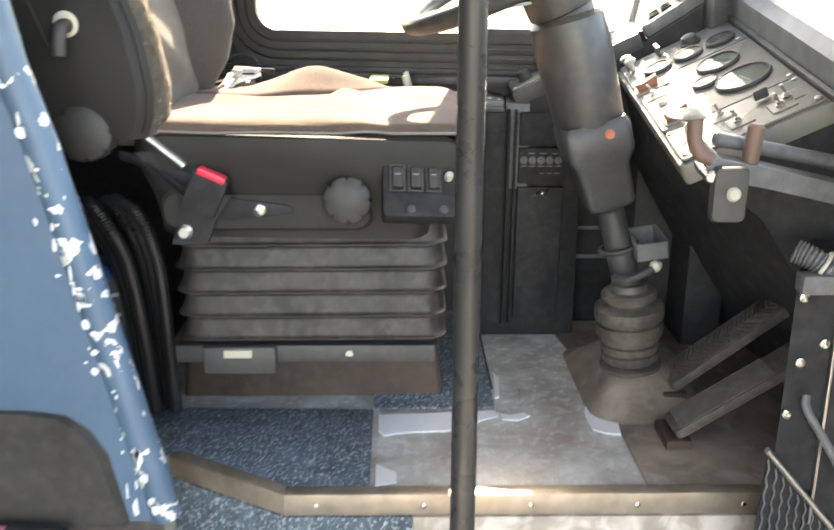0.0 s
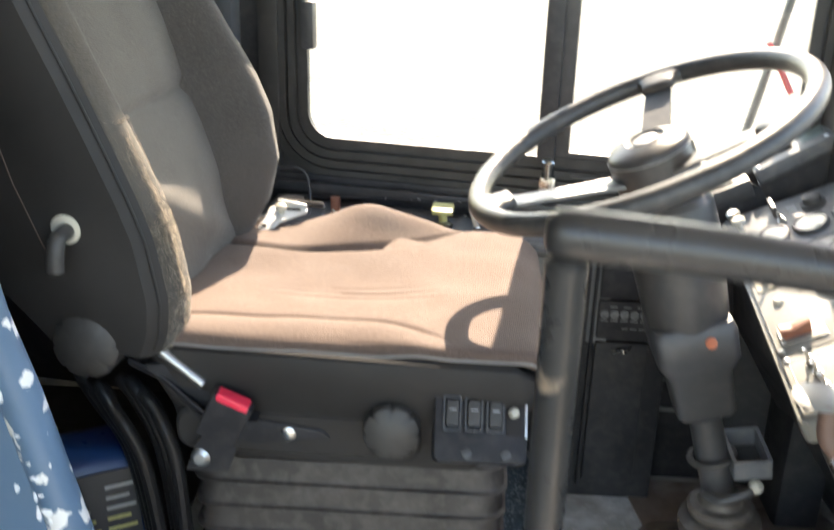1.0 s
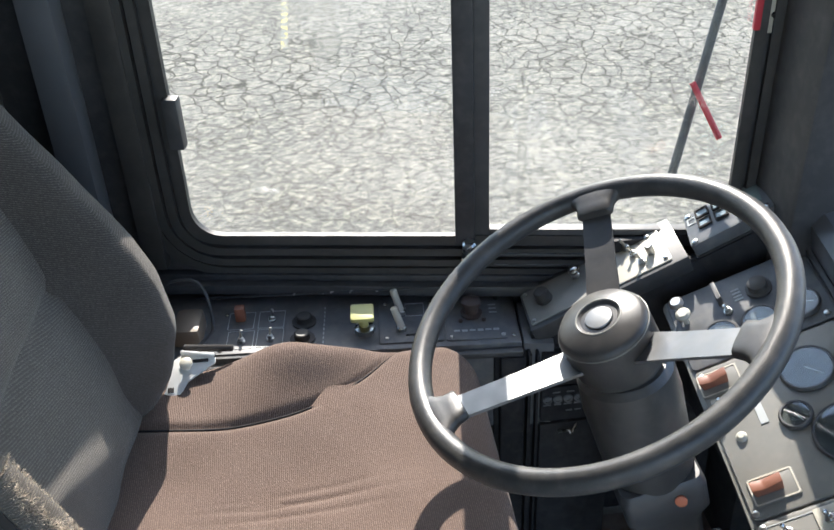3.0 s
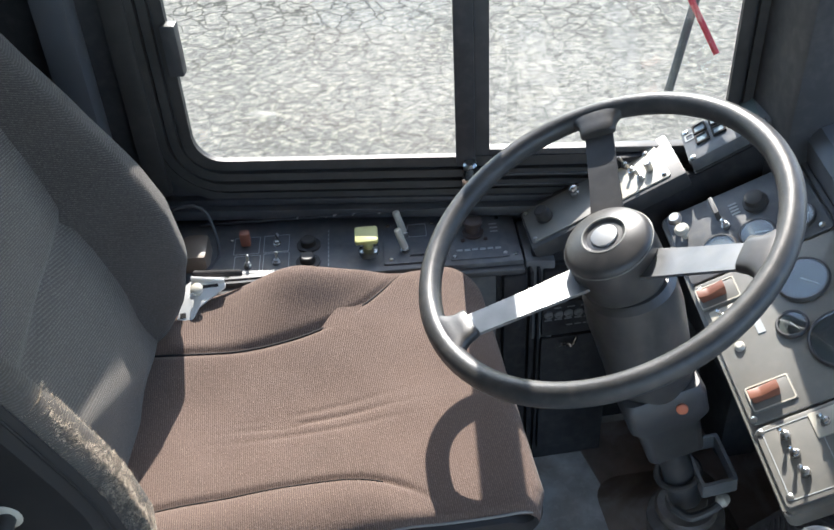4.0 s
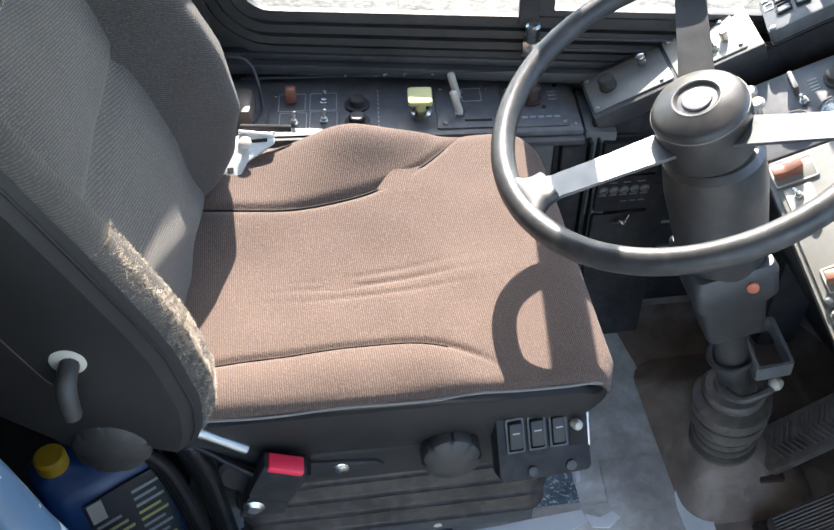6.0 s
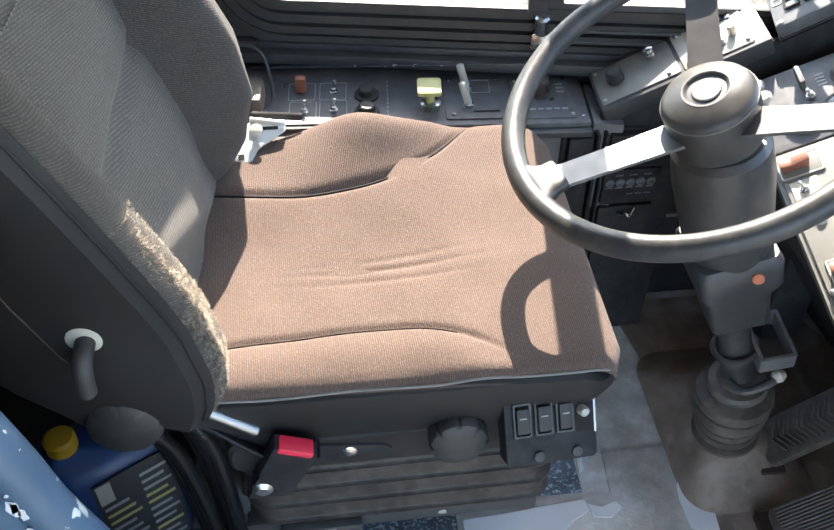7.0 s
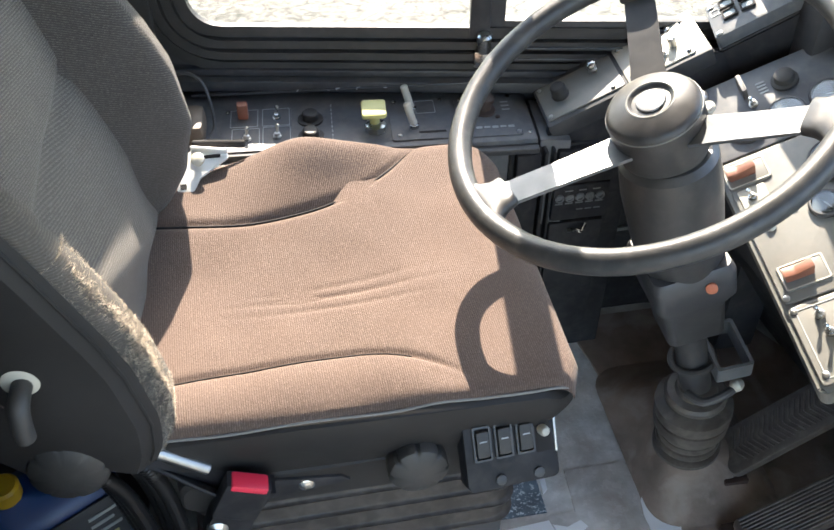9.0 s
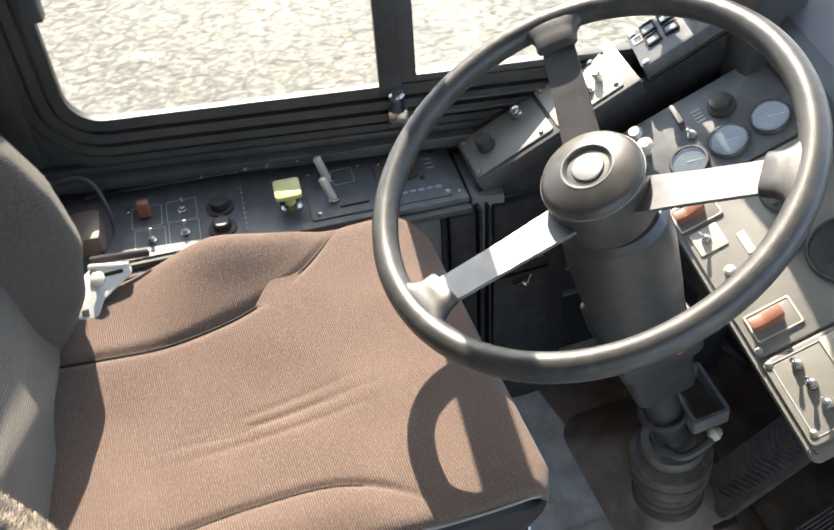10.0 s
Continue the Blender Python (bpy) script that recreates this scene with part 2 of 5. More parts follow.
HOUSING = surface("black_steel_housing", (0.022, 0.022, 0.025), 0.55, vary=0.35, scale=15, dust=0.07, spec=0.2)
HOSEBLACK = surface("black_hose", (0.020, 0.020, 0.021), 0.42, vary=0.2)
DARKWELL = surface("dark_rear_floor", (0.022, 0.020, 0.019), 0.7, vary=0.4)
RISER = surface("worn_pale_riser", (0.42, 0.36, 0.31), 0.45, vary=0.2, scale=20, second=(0.66, 0.61, 0.56), second_scale=22, second_cut=(0.45, 0.6), metal=0.1)
LABELPAPER = surface("dark_label", (0.05, 0.055, 0.06), 0.4, vary=0.2)
POLE = surface("worn_black_pole", (0.035, 0.034, 0.033), 0.3, vary=0.3, second=(0.33, 0.25, 0.18), second_scale=16, second_cut=(0.68, 0.76))
WORNRAIL = surface("worn_black_rail", (0.032, 0.031, 0.030), 0.32, vary=0.3, second=(0.42, 0.33, 0.24), second_scale=9, second_cut=(0.60, 0.68))
# lining kept pale so that the unseen walls bounce light into the cab
LINER = surface("pale_bus_lining", (0.66, 0.62, 0.55), 0.7, vary=0.1)
ASPHALT = asphalt()
GLASS = clear_pane("window_glass", 0.05)
GAUGEGLASS = clear_pane("gauge_glass", 0.09)
GAUGEFACE = surface("gauge_face", (0.05, 0.055, 0.06), 0.5, vary=0.2)
REDPAINT = surface("red_paint", (0.55, 0.04, 0.06), 0.4, vary=0.1)
GRASS = surface("dry_verge", (0.16, 0.17, 0.07), 0.95, vary=0.4, scale=2)
PATTERNTREAD = surface("pedal_rubber", (0.095, 0.080, 0.070), 0.5, vary=0.35, dust=0.3)
CHIPLEDGE = surface("chipped_black_edge", (0.035, 0.035, 0.037), 0.5, vary=0.3, second=(0.45, 0.45, 0.44), second_scale=60, second_cut=(0.62, 0.66))
CURTAIN = surface("grey_wall_panel", (0.10, 0.105, 0.115), 0.4, vary=0.12)

# ---- mesh helpers: all take plan units ----
def box(x0, x1, y0, y1, z0, z1, bevel=0.004, seg=2):
    bm = bmesh.new()
    bmesh.ops.create_cube(bm, size=1)
    for v in bm.verts:
        v.co = Vector(((x0 + x1) / 2 + v.co.x * (x1 - x0), (y0 + y1) / 2 + v.co.y * (y1 - y0), (z0 + z1) / 2 + v.co.z * (z1 - z0)))
    if bevel:
        bmesh.ops.bevel(bm, geom=bm.edges[:], offset=bevel, segments=seg, affect="EDGES", profile=0.6)
    return bm


def turned(bm, m):
    bmesh.ops.transform(bm, matrix=m, verts=bm.verts)
    return bm


def axis_frame(at, way, side=(1, 0, 0)):
    """Matrix whose z runs along way and whose x lies near side."""
    z = Vector(way).normalized()
    x = Vector(side)
    x = (x - z * x.dot(z)).normalized()
    y = z.cross(x)
    return Matrix.Translation(Vector(at)) @ Matrix((x, y, z)).transposed().to_4x4()


def lathe(profile, at=(0, 0, 0), way=(0, 0, 1), seg=32):
    """Turned body: profile of (radius, height) along way."""
    bm = bmesh.new()
    rings = []
    for r, h in profile:
        rings.append([bm.verts.new((r * math.cos(2 * math.pi * k / seg), r * math.sin(2 * math.pi * k / seg), h)) for k in range(seg)])
    for a, b in zip(rings, rings[1:]):
        for k in range(seg):
            bm.faces.new((a[k], a[(k + 1) % seg], b[(k + 1) % seg], b[k]))
    bm.faces.new(rings[0][::-1])
    bm.faces.new(rings[-1])
    return turned(bm, axis_frame(at, way, (0, 1, 0) if abs(Vector(way).normalized().x) > 0.9 else (1, 0, 0)))


def rod(p0, p1, r, seg=16, chamfer=0.15):
    p0, p1 = Vector(p0), Vector(p1)
    length = (p1 - p0).length
    c = min(r * chamfer * 2, length * 0.2)
    return lathe([(r - c, 0), (r, c), (r, length - c), (r - c, length)], p0, p1 - p0, seg)


def tube(points, r, seg=12, closed=False, flat=1.0):
    """Round bar swept along points."""
    bm = bmesh.new()
    pts = [Vector(p) for p in points]
    n = len(pts)
    rings, up = [], None
    for i, p in enumerate(pts):
        a = pts[(i - 1) % n] if closed or i else pts[0]
        b = pts[(i + 1) % n] if closed or i < n - 1 else pts[-1]
        d = (b - a).normalized()
        if up is None:
            up = d.orthogonal().normalized()
        up = (up - d * up.dot(d)).normalized()
        s = d.cross(up)
        rr = r[i] if isinstance(r, (list, tuple)) else r
        rings.append([bm.verts.new(p + rr * (up * math.cos(2 * math.pi * k / seg) * flat + s * math.sin(2 * math.pi * k / seg))) for k in range(seg)])
    pairs = list(zip(rings, rings[1:])) + ([(rings[-1], rings[0])] if closed else [])
    for a, b in pairs:
        for k in range(seg):
            bm.faces.new((a[k], a[(k + 1) % seg], b[(k + 1) % seg], b[k]))
    if not closed:
        bm.faces.new(rings[0][::-1])
        bm.faces.new(rings[-1])
    return bm


def smooth_line(points, steps=8):
    """Catmull-Rom line through points."""
    p = [Vector(q) for q in points]
    p = [2 * p[0] - p[1]] + p + [2 * p[-1] - p[-2]]
    out = []
    for a, b, c, d in zip(p, p[1:], p[2:], p[3:]):
        for k in range(steps):
            t = k / steps
            out.append(0.5 * ((2 * b) + (c - a) * t + (2 * a - 5 * b + 4 * c - d) * t * t + (3 * b - a - 3 * c + d) * t ** 3))
    return out + [p[-2]]


def loft(rings, cap=True):
    bm = bmesh.new()
    vs = [[bm.verts.new(p) for p in ring] for ring in rings]
    n = len(vs[0])
    for a, b in zip(vs, vs[1:]):
        for k in range(n):
            bm.faces.new((a[k], a[(k + 1) % n], b[(k + 1) % n], b[k]))
    if cap:
        bm.faces.new(vs[0][::-1])
        bm.faces.new(vs[-1])
    bmesh.ops.recalc_face_normals(bm, faces=bm.faces)
    return bm


def prism(poly, m, depth, bevel=0.002):
    """Flat outline in the xy plane of m, thickened by depth along its z."""
    bm = bmesh.new()
    lo = [bm.verts.new((x, y, 0)) for x, y in poly]
    hi = [bm.verts.new((x, y, depth)) for x, y in poly]
    n = len(poly)
    bm.faces.new(lo[::-1])
    bm.faces.new(hi)
    for k in range(n):
        bm.faces.new((lo[k], lo[(k + 1) % n], hi[(k + 1) % n], hi[k]))
    bmesh.ops.recalc_face_normals(bm, faces=bm.faces)
    if bevel:
        bmesh.ops.bevel(bm, geom=[e for e in bm.edges], offset=bevel, segments=2, affect="EDGES", profile=0.6)
    return turned(bm, m)


def rounded(w, h, r, seg=6, cx=0.0, cy=0.0):
    out = []
    for sx, sy, a0 in ((1, 1, 0), (-1, 1, 90), (-1, -1, 180), (1, -1, 270)):
        for k in range(seg + 1):
            a = radians(a0 + 90 * k / seg)
            out.append((cx + sx * (w / 2 - r) + r * math.cos(a), cy + sy * (h / 2 - r) + r * math.sin(a)))
    return out


def frame_plate(outer, inner, m, depth):
    """Plate with an opening: two outlines of equal point count."""
    bm = bmesh.new()
    n = len(outer)
    rows = [[bm.verts.new((x, y, z)) for x, y in ol] for ol, z in ((outer, 0), (outer, depth), (inner, depth), (inner, 0))]
    for a, b in zip(rows, rows[1:] + rows[:1]):
        for k in range(n):
            bm.faces.new((a[k], a[(k + 1) % n], b[(k + 1) % n], b[k]))
    bmesh.ops.recalc_face_normals(bm, faces=bm.faces)
    return turned(bm, m)


def joined(*bms):
    out = bmesh.new()
    for b in bms:
        me = bpy.data.meshes.new("t")
        b.to_mesh(me)
        out.from_mesh(me)
        bpy.data.meshes.remove(me)
        b.free()
    return out


def thing(name, base, label, category, group="", kind=""):
    ob = new(name)
    ob.empty_display_size = 0.05
    ob.location = Vector(base) * S
    return tagged(ob, label, category, group, kind)


def origin(ob):
    p = Vector(ob.location)
    while ob.parent:
        ob = ob.parent
        p += Vector(ob.location)
    return p


def part(name, bm, material, parent=None, label="", smooth=35):
    """Links a bmesh in plan units as one mesh object under a thing or a part."""
    o = origin(parent) if parent else Vector((0, 0, 0))
    for v in bm.verts:
        v.co = v.co * S - o
    me = bpy.data.meshes.new(name)
    bm.to_mesh(me)
    bm.free()
    me.materials.append(material)
    if smooth:
        me.shade_smooth()
        me.set_sharp_from_angle(angle=radians(smooth))
    ob = new(name, me)
    ob.parent = parent
    if label:
        ob["label"] = label
    return ob


def structure(name, bm, material, label, category, smooth=35):
    return tagged(part(name, bm, material, None, label, smooth), label, category, kind="structure")


def lerp(z, zs, xs):
    return float(np.interp(z, zs, xs))


def bump01(x):
    x = max(0.0, min(1.0, x))
    return x * x * (3 - 2 * x)


# ---- ground and far setting ----
GROUND_Z = -0.62
bm = bmesh.new()
bmesh.ops.create_grid(bm, x_segments=8, y_segments=8, size=900)
for v in bm.verts:
    v.co.z = GROUND_Z
structure("ground", bm, ASPHALT, "sunlit old grey asphalt lot with a net of cracks", "asphalt")
structure("kerb", box(-60, 60, 22.3, 22.55, GROUND_Z - 0.1, GROUND_Z + 0.14, 0.02), LINER, "long pale concrete kerb along the lot", "kerb")
structure("verge", box(-90, 90, 22.55, 70, GROUND_Z - 0.1, GROUND_Z + 0.12, 0.02), GRASS, "dry green verge behind the kerb", "grass")
structure("painted_line", box(-0.315, -0.275, 6.3, 8.6, GROUND_Z - 0.01, GROUND_Z + 0.004, 0), surface("faded_yellow_line", (0.42, 0.36, 0.14), 0.9, vary=0.2, second=(0.2, 0.19, 0.165), second_scale=14, second_cut=(0.42, 0.5)), "faded yellow painted line on the asphalt", "road marking")

# ---- bus body round the cab ----
# the driver's side wall tapers in towards the front: a plane with its own frame (u along the wall, w up, out to the street)
TAPER = math.atan2(2.136 - 2.064, -0.275 - 0.115) + math.pi
WALL = Matrix.Translation((0.115, 2.064, 0.0)) @ Matrix.Rotation(TAPER, 4, "Z") @ Matrix.Rotation(radians(90), 4, "X")


def on_wall(u, w, out=0.0):
    return WALL @ Vector((u, w, -out))


WIN_LO, WIN_HI = 0.580, 1.42
WIN_W, WIN_C = 0.814, -0.004
# wall below the sill, above the window, behind it and the front pillar: one plate with one opening for both panes
n_arc = 6
structure("wall_left", frame_plate(rounded(2.00, 2.9, 0.02, n_arc, -0.43, 0.80), rounded(WIN_W, WIN_HI - WIN_LO, 0.045, n_arc, WIN_C, (WIN_LO + WIN_HI) / 2), WALL @ Matrix.Translation((0, 0, -0.004)), 0.004), PILLAR, "black painted side wall of the cab below the window", "wall")
structure("wall_left_rear", box(-6.0, -1.40, 2.22, 2.28, -0.55, 0.70, 0.01), LINER, "grey side wall of the passenger room", "wall")
structure("wall_left_rear_top", box(-6.0, -1.40, 2.22, 2.28, 1.6, 2.1, 0.01), LINER, "grey wall strip over the passenger windows", "wall")
structure("wall_rear", box(-6.1, -6.0, -0.5, 2.3, -0.5, 2.1, 0.01), LINER, "grey end wall of the bus", "wall")
structure("ceiling", box(-6.1, 1.25, -0.5, 2.35, 2.05, 2.12, 0.01), LINER, "pale grey bus ceiling", "ceiling")
# out of view; its length is set to dim the near side of the seat
structure("wall_right_rear", box(-6.0, -0.95, -0.46, -0.40, -0.55, 1.93, 0.01), LINER, "unseen pale wall behind the entrance, added to block light", "wall")
structure("wall_right_top", box(-6.0, 1.2, -0.46, -0.40, 1.92, 2.06, 0.01), LINER, "grey wall strip over the entrance", "wall")
structure("wall_front", box(1.15, 1.22, -0.46, 2.02, -0.55, 0.72, 0.01), PILLAR, "black front wall under the windscreen", "wall")
structure("aisle_floor", box(-6.0, -0.30, -0.40, 2.2, -0.27, -0.20, 0.002), BLUEMAT, "speckled blue vinyl aisle floor", "floor")
structure("entrance_floor", box(-0.298, 0.95, -0.40, 1.31, -0.27, -0.20, 0.002), LINER, "pale worn entrance floor", "floor")
structure("cab_corner_post", box(0.545, 0.62, 1.86, 1.985, -0.1, 2.05, 0.012), PILLAR, "black front corner pillar of the cab", "pillar")

# window: rubber seal steps, frame, post and panes
window = thing("window_1", on_wall(0, WIN_LO), "black-framed sliding driver's window with two panes", "window", kind="structure")
wm = (WIN_LO + WIN_HI) / 2
for k, (grow, out, wide) in enumerate(((0.0, -0.007, 0.016), (0.022, -0.010, 0.013), (0.040, -0.013, 0.012), (0.058, -0.010, 0.014))):
    a = rounded(WIN_W + 2 * grow + 2 * wide, WIN_HI - WIN_LO + 2 * grow + 2 * wide, 0.05 + grow, n_arc, WIN_C, wm)
    b = rounded(WIN_W + 2 * grow, WIN_HI - WIN_LO + 2 * grow, 0.045 + grow, n_arc, WIN_C, wm)
    part("window_seal", frame_plate(a, b, WALL @ Matrix.Translation((0, 0, 0.0005)), -out), RUBBER, window)
part("window_post", turned(box(0.0, 0.030, WIN_LO - 0.012, WIN_HI, -0.006, 0.014, 0.004), WALL), PILLAR, window)
part("window_post", turned(box(0.024, 0.052, WIN_LO - 0.012, WIN_HI, -0.016, 0.004, 0.002), WALL), BLACK, window)
part("window_track", turned(box(0.05, 0.402, WIN_LO - 0.02, WIN_LO + 0.010, -0.014, 0.004, 0.002), WALL), BLACK, window)
for k in range(2):
    part("window_track", turned(box(0.06, 0.40, WIN_LO - 0.030 - 0.018 * k, WIN_LO - 0.0285 - 0.018 * k, 0.0, 0.0155, 0.0005), WALL), CONSOLE, window)
for u0, u1, d in ((-0.413, 0.01, -0.0035), (0.04, 0.404, -0.012)):
    pane = part("window_pane", turned(box(u0, u1, WIN_LO - 0.005, WIN_HI + 0.005, d - 0.0015, d + 0.0015, 0), WALL), GLASS, window)
    pane.visible_shadow = False
part("window_catch", turned(box(-0.418, -0.395, 0.735, 0.815, 0.0, 0.022, 0.004), WALL), BLACK, window, "small black catch on the frame")
latch = part("window_latch", joined(rod(on_wall(0.022, 0.545, -0.016), on_wall(0.022, 0.578, -0.022), 0.011), turned(box(0.008, 0.036, 0.520, 0.548, 0.0, 0.022, 0.004), WALL)), CHROME, window, "chrome push latch")

# inner ledge mouldings under the window
for w0, w1, d, mt in ((0.482, 0.500, 0.030, BLACK), (0.500, 0.512, 0.016, PILLAR)):
    structure("trim", turned(box(-0.52, 0.40, w0, w1, -0.002, d, 0.004), WALL), mt, "black ledge moulding under the driver's window", "trim")
structure("worn_ledge_edge", tube([on_wall(u, 0.501 + 0.062 * u, -0.031) for u in np.linspace(-0.42, 0.02, 30)], 0.0022, 8), CHIPLEDGE, "chipped pale line along the ledge edge", "trim")
# wall behind the seat with a pale upright panel
structure("wall_behind_cab", box(-1.10, -1.02, 0.55, 2.38, -0.25, 2.05, 0.01), PILLAR, "black partition behind the driver's seat", "wall")
structure("upright_post", turned(box(-0.592, -0.538, 0.35, 2.05, -0.01, 0.035, 0.012), WALL), CURTAIN, "grey painted upright behind the window", "pillar")
structure("upright_channel", turned(box(-0.50, -0.462, 0.52, 2.05, -0.01, 0.018, 0.006), WALL), RUBBER, "black ribbed channel beside the window", "trim")
structure("upright_channel_far", turned(box(-0.76, -0.66, 0.35, 2.05, -0.01, 0.05, 0.02), WALL), BLACK, "black upright behind the seat", "pillar")

# ---- cab floor, step and trim ----
floor_poly = [(-0.95, 1.433), (-0.34, 1.433), (-0.16, 1.325), (0.62, 1.325), (1.15, 1.325), (1.15, 2.02), (0.5, 2.06), (-0.95, 2.25)]
structure("floor", prism(floor_poly, Matrix.Translation((0, 0, -0.20)), 0.20, 0.0), FLOORVINYL, "worn grey vinyl cab floor with dirt", "floor")
blue = structure("floor_mat_blue", prism([(-0.60, 1.437), (-0.335, 1.437), (-0.16, 1.332), (-0.046, 1.332), (-0.046, 1.585), (-0.60, 1.60)], Matrix.Translation((0, 0, -0.001)), 0.005, 0.001), BLUEMAT, "speckled blue floor vinyl in front of the seat", "floor covering")
structure("floor_strip_blue", prism([(-0.046, 1.592), (0.157, 1.592), (0.157, 2.03), (-0.046, 2.03)], Matrix.Translation((0, 0, -0.001)), 0.004, 0.0008), BLUEMAT, "speckled blue floor vinyl beside the seat base", "floor covering")
structure("floor_plate", prism([(-0.038, 1.334), (0.345, 1.334), (0.342, 1.66), (0.205, 1.66), (0.20, 1.585), (-0.036, 1.585)], Matrix.Translation((0, 0, -0.001)), 0.004, 0.0008), FLOORVINYL, "grey floor panel with worn edges", "floor covering")
structure("pedal_mat", prism([(0.350, 1.336), (0.62, 1.336), (0.72, 1.75), (0.60, 1.98), (0.300, 1.98), (0.330, 1.80), (0.347, 1.60)], Matrix.Translation((0, 0, -0.001)), 0.005, 0.0008), DIRTYMAT, "dirty brown mat under the pedals", "floor covering")
random.seed(5)


# spots where the vinyl has worn through to pale metal
WORN = [
    [(0.306, 1.585), (0.322, 1.612), (0.340, 1.618), (0.353, 1.598), (0.351, 1.549), (0.346, 1.491), (0.324, 1.495), (0.305, 1.509), (0.302, 1.559)],
    [(-0.037, 1.562), (0.023, 1.565), (0.084, 1.571), (0.155, 1.576), (0.16, 1.557), (0.13, 1.542), (0.107, 1.518), (0.072, 1.506), (0.004, 1.501), (-0.027, 1.491), (-0.036, 1.507)],
    [(0.159, 1.568), (0.18, 1.56), (0.203, 1.568), (0.211, 1.556), (0.19, 1.541), (0.165, 1.545)],
    [(0.167, 1.732), (0.174, 1.706), (0.168, 1.63), (0.16, 1.624)],
    [(-0.038, 1.402), (-0.008, 1.376), (-0.008, 1.351), (-0.038, 1.342)],
]
for pts in WORN:
    structure("worn_patch", prism(pts, Matrix.Translation((0, 0, 0.0015)), 0.0036, 0), BARE, "bare pale patch where the floor vinyl has worn off", "worn patch")
structure("floor_seam", box(0.158, 0.161, 1.67, 2.02, 0.0, 0.0012, 0), SEAM, "dark joint line in the floor vinyl", "joint")
trim = thing("trim", (0.1, 1.32, -0.02), "scuffed aluminium nosing along the cab step", "step trim", kind="structure")


def nosing(p, q):
    p, q = Vector((*p, 0)), Vector((*q, 0))
    d = (q - p).normalized()
    m = Matrix.Translation(p) @ Matrix.Rotation(math.atan2(d.y, d.x), 4, "Z")
    return turned(joined(box(0, (q - p).length, -0.004, 0.018, -0.001, 0.0055, 0.002), box(0, (q - p).length, -0.006, 0.0, -0.028, 0.005, 0.002)), m)


part("nosing", nosing((-0.165, 1.322), (0.51, 1.322)), BRONZE, trim)
part("nosing", nosing((-0.345, 1.432), (-0.163, 1.322)), BRONZE, trim)
for k in range(5):
    part("screw", lathe([(0.004, 0), (0.004, 0.002), (0.002, 0.003)], (-0.12 + 0.15 * k, 1.315, -0.012), (0, -1, 0), 12), CHROME, trim)
structure("riser", box(0.015, 0.505, 1.314, 1.324, -0.20, -0.030, 0.001), RISER, "worn pale metal riser below the cab step", "step")
structure("riser_blue", prism([(-0.345, 1.424), (-0.162, 1.314), (0.014, 1.314), (0.014, 1.322), (-0.160, 1.322), (-0.343, 1.432)], Matrix.Translation((0, 0, -0.20)), 0.171, 0), BLUEMAT, "speckled blue vinyl riser below the cab step", "step")
# near-black sheet added over the floor to darken the area behind the seat
structure("dark_well", box(-1.0, -0.445, 1.44, 2.2, 0.0, 0.006, 0.001), DARKWELL, "dark sheet laid over the floor behind the seat", "floor covering")
structure("step_tread", box(0.02, 0.50, 0.95, 1.318, -0.215, -0.19, 0.004), surface("worn_pale_step", (0.42, 0.36, 0.31), 0.4, vary=0.2, second=(0.62, 0.58, 0.54), second_scale=8, second_cut=(0.45, 0.6), metal=0.2), "worn pale metal tread below the cab step", "step")

# ---- driver's seat ----
seat = thing("driver_seat", (-0.12, 1.68, 0.0), "worn brown and charcoal cloth driver's seat on a black bellows base", "seat")
SX0, SX1, SY0, SY1 = -0.375, 0.112, 1.452, 1.905


FAR_FIT = np.poly1d(np.polyfit([-0.40, -0.30, -0.235, -0.18, -0.127, -0.07, -0.005, 0.03], [1.790, 1.776, 1.773, 1.779, 1.793, 1.826, 1.888, 1.93], 4))
NEAR_FIT = np.poly1d(np.polyfit([-0.40, -0.34, -0.27, -0.20, -0.142, -0.09, -0.05, -0.02, 0.0], [1.505, 1.517, 1.524, 1.529, 1.530, 1.522, 1.505, 1.483, 1.46], 4))


def far_seam(x):
    return float(FAR_FIT(min(0.04, max(-0.40, x))))


def near_seam(x):
    return float(NEAR_FIT(min(0.01, max(-0.40, x))))


def seat_top(x, y):
    z = 0.499
    # far bolster: a raised lens, near bolster: a flatter one
    d = y - far_seam(x)
    if d > 0:
        room = max(0.02, 1.915 - far_seam(x))
        t = min(1.0, d / max(0.075, room) / 0.85)
        w = 0.6 * bump01((room - 0.06) / 0.08)
        z += 0.042 * ((1 - w) * bump01(t) + w * t * (2 - t)) * bump01((0.03 - x) / 0.22) * bump01((x + 0.285) / 0.15)
    z -= 0.006 * math.exp(-(d / 0.0075) ** 2) * bump01((0.03 - x) / 0.08)
    d = near_seam(x) - y
    z -= 0.004 * math.exp(-(d / 0.005) ** 2) * bump01((0.0 - x) / 0.06)
    if d > 0:
        z += 0.006 * math.sin(min(1, d / 0.07) * math.pi) * bump01((-x) / 0.08)
    # soft sag and creases in the middle
    z -= 0.012 * math.exp(-(((x + 0.15) / 0.13) ** 2 + ((y - 1.65) / 0.10) ** 2))
    for cy, k, a in ((1.632, 0.06, 0.0028), (1.612, 0.04, 0.002), (1.648, 0.10, 0.0014)):
        z -= a * math.exp(-((y - cy - k * (x + 0.14)) / 0.004) ** 2) * math.exp(-((x + 0.14) / 0.09) ** 2)
    z += 0.0018 * noise.noise(Vector((x * 14, y * 14, 0)))
    # round the rims
    for e, r in ((SX1 - x, 0.045), (y - SY0, 0.014), (SY1 - y, 0.035)):
        if e < r:
            z -= r * 0.55 * (1 - math.sqrt(max(0, 1 - ((r - e) / r) ** 2)))
    return z


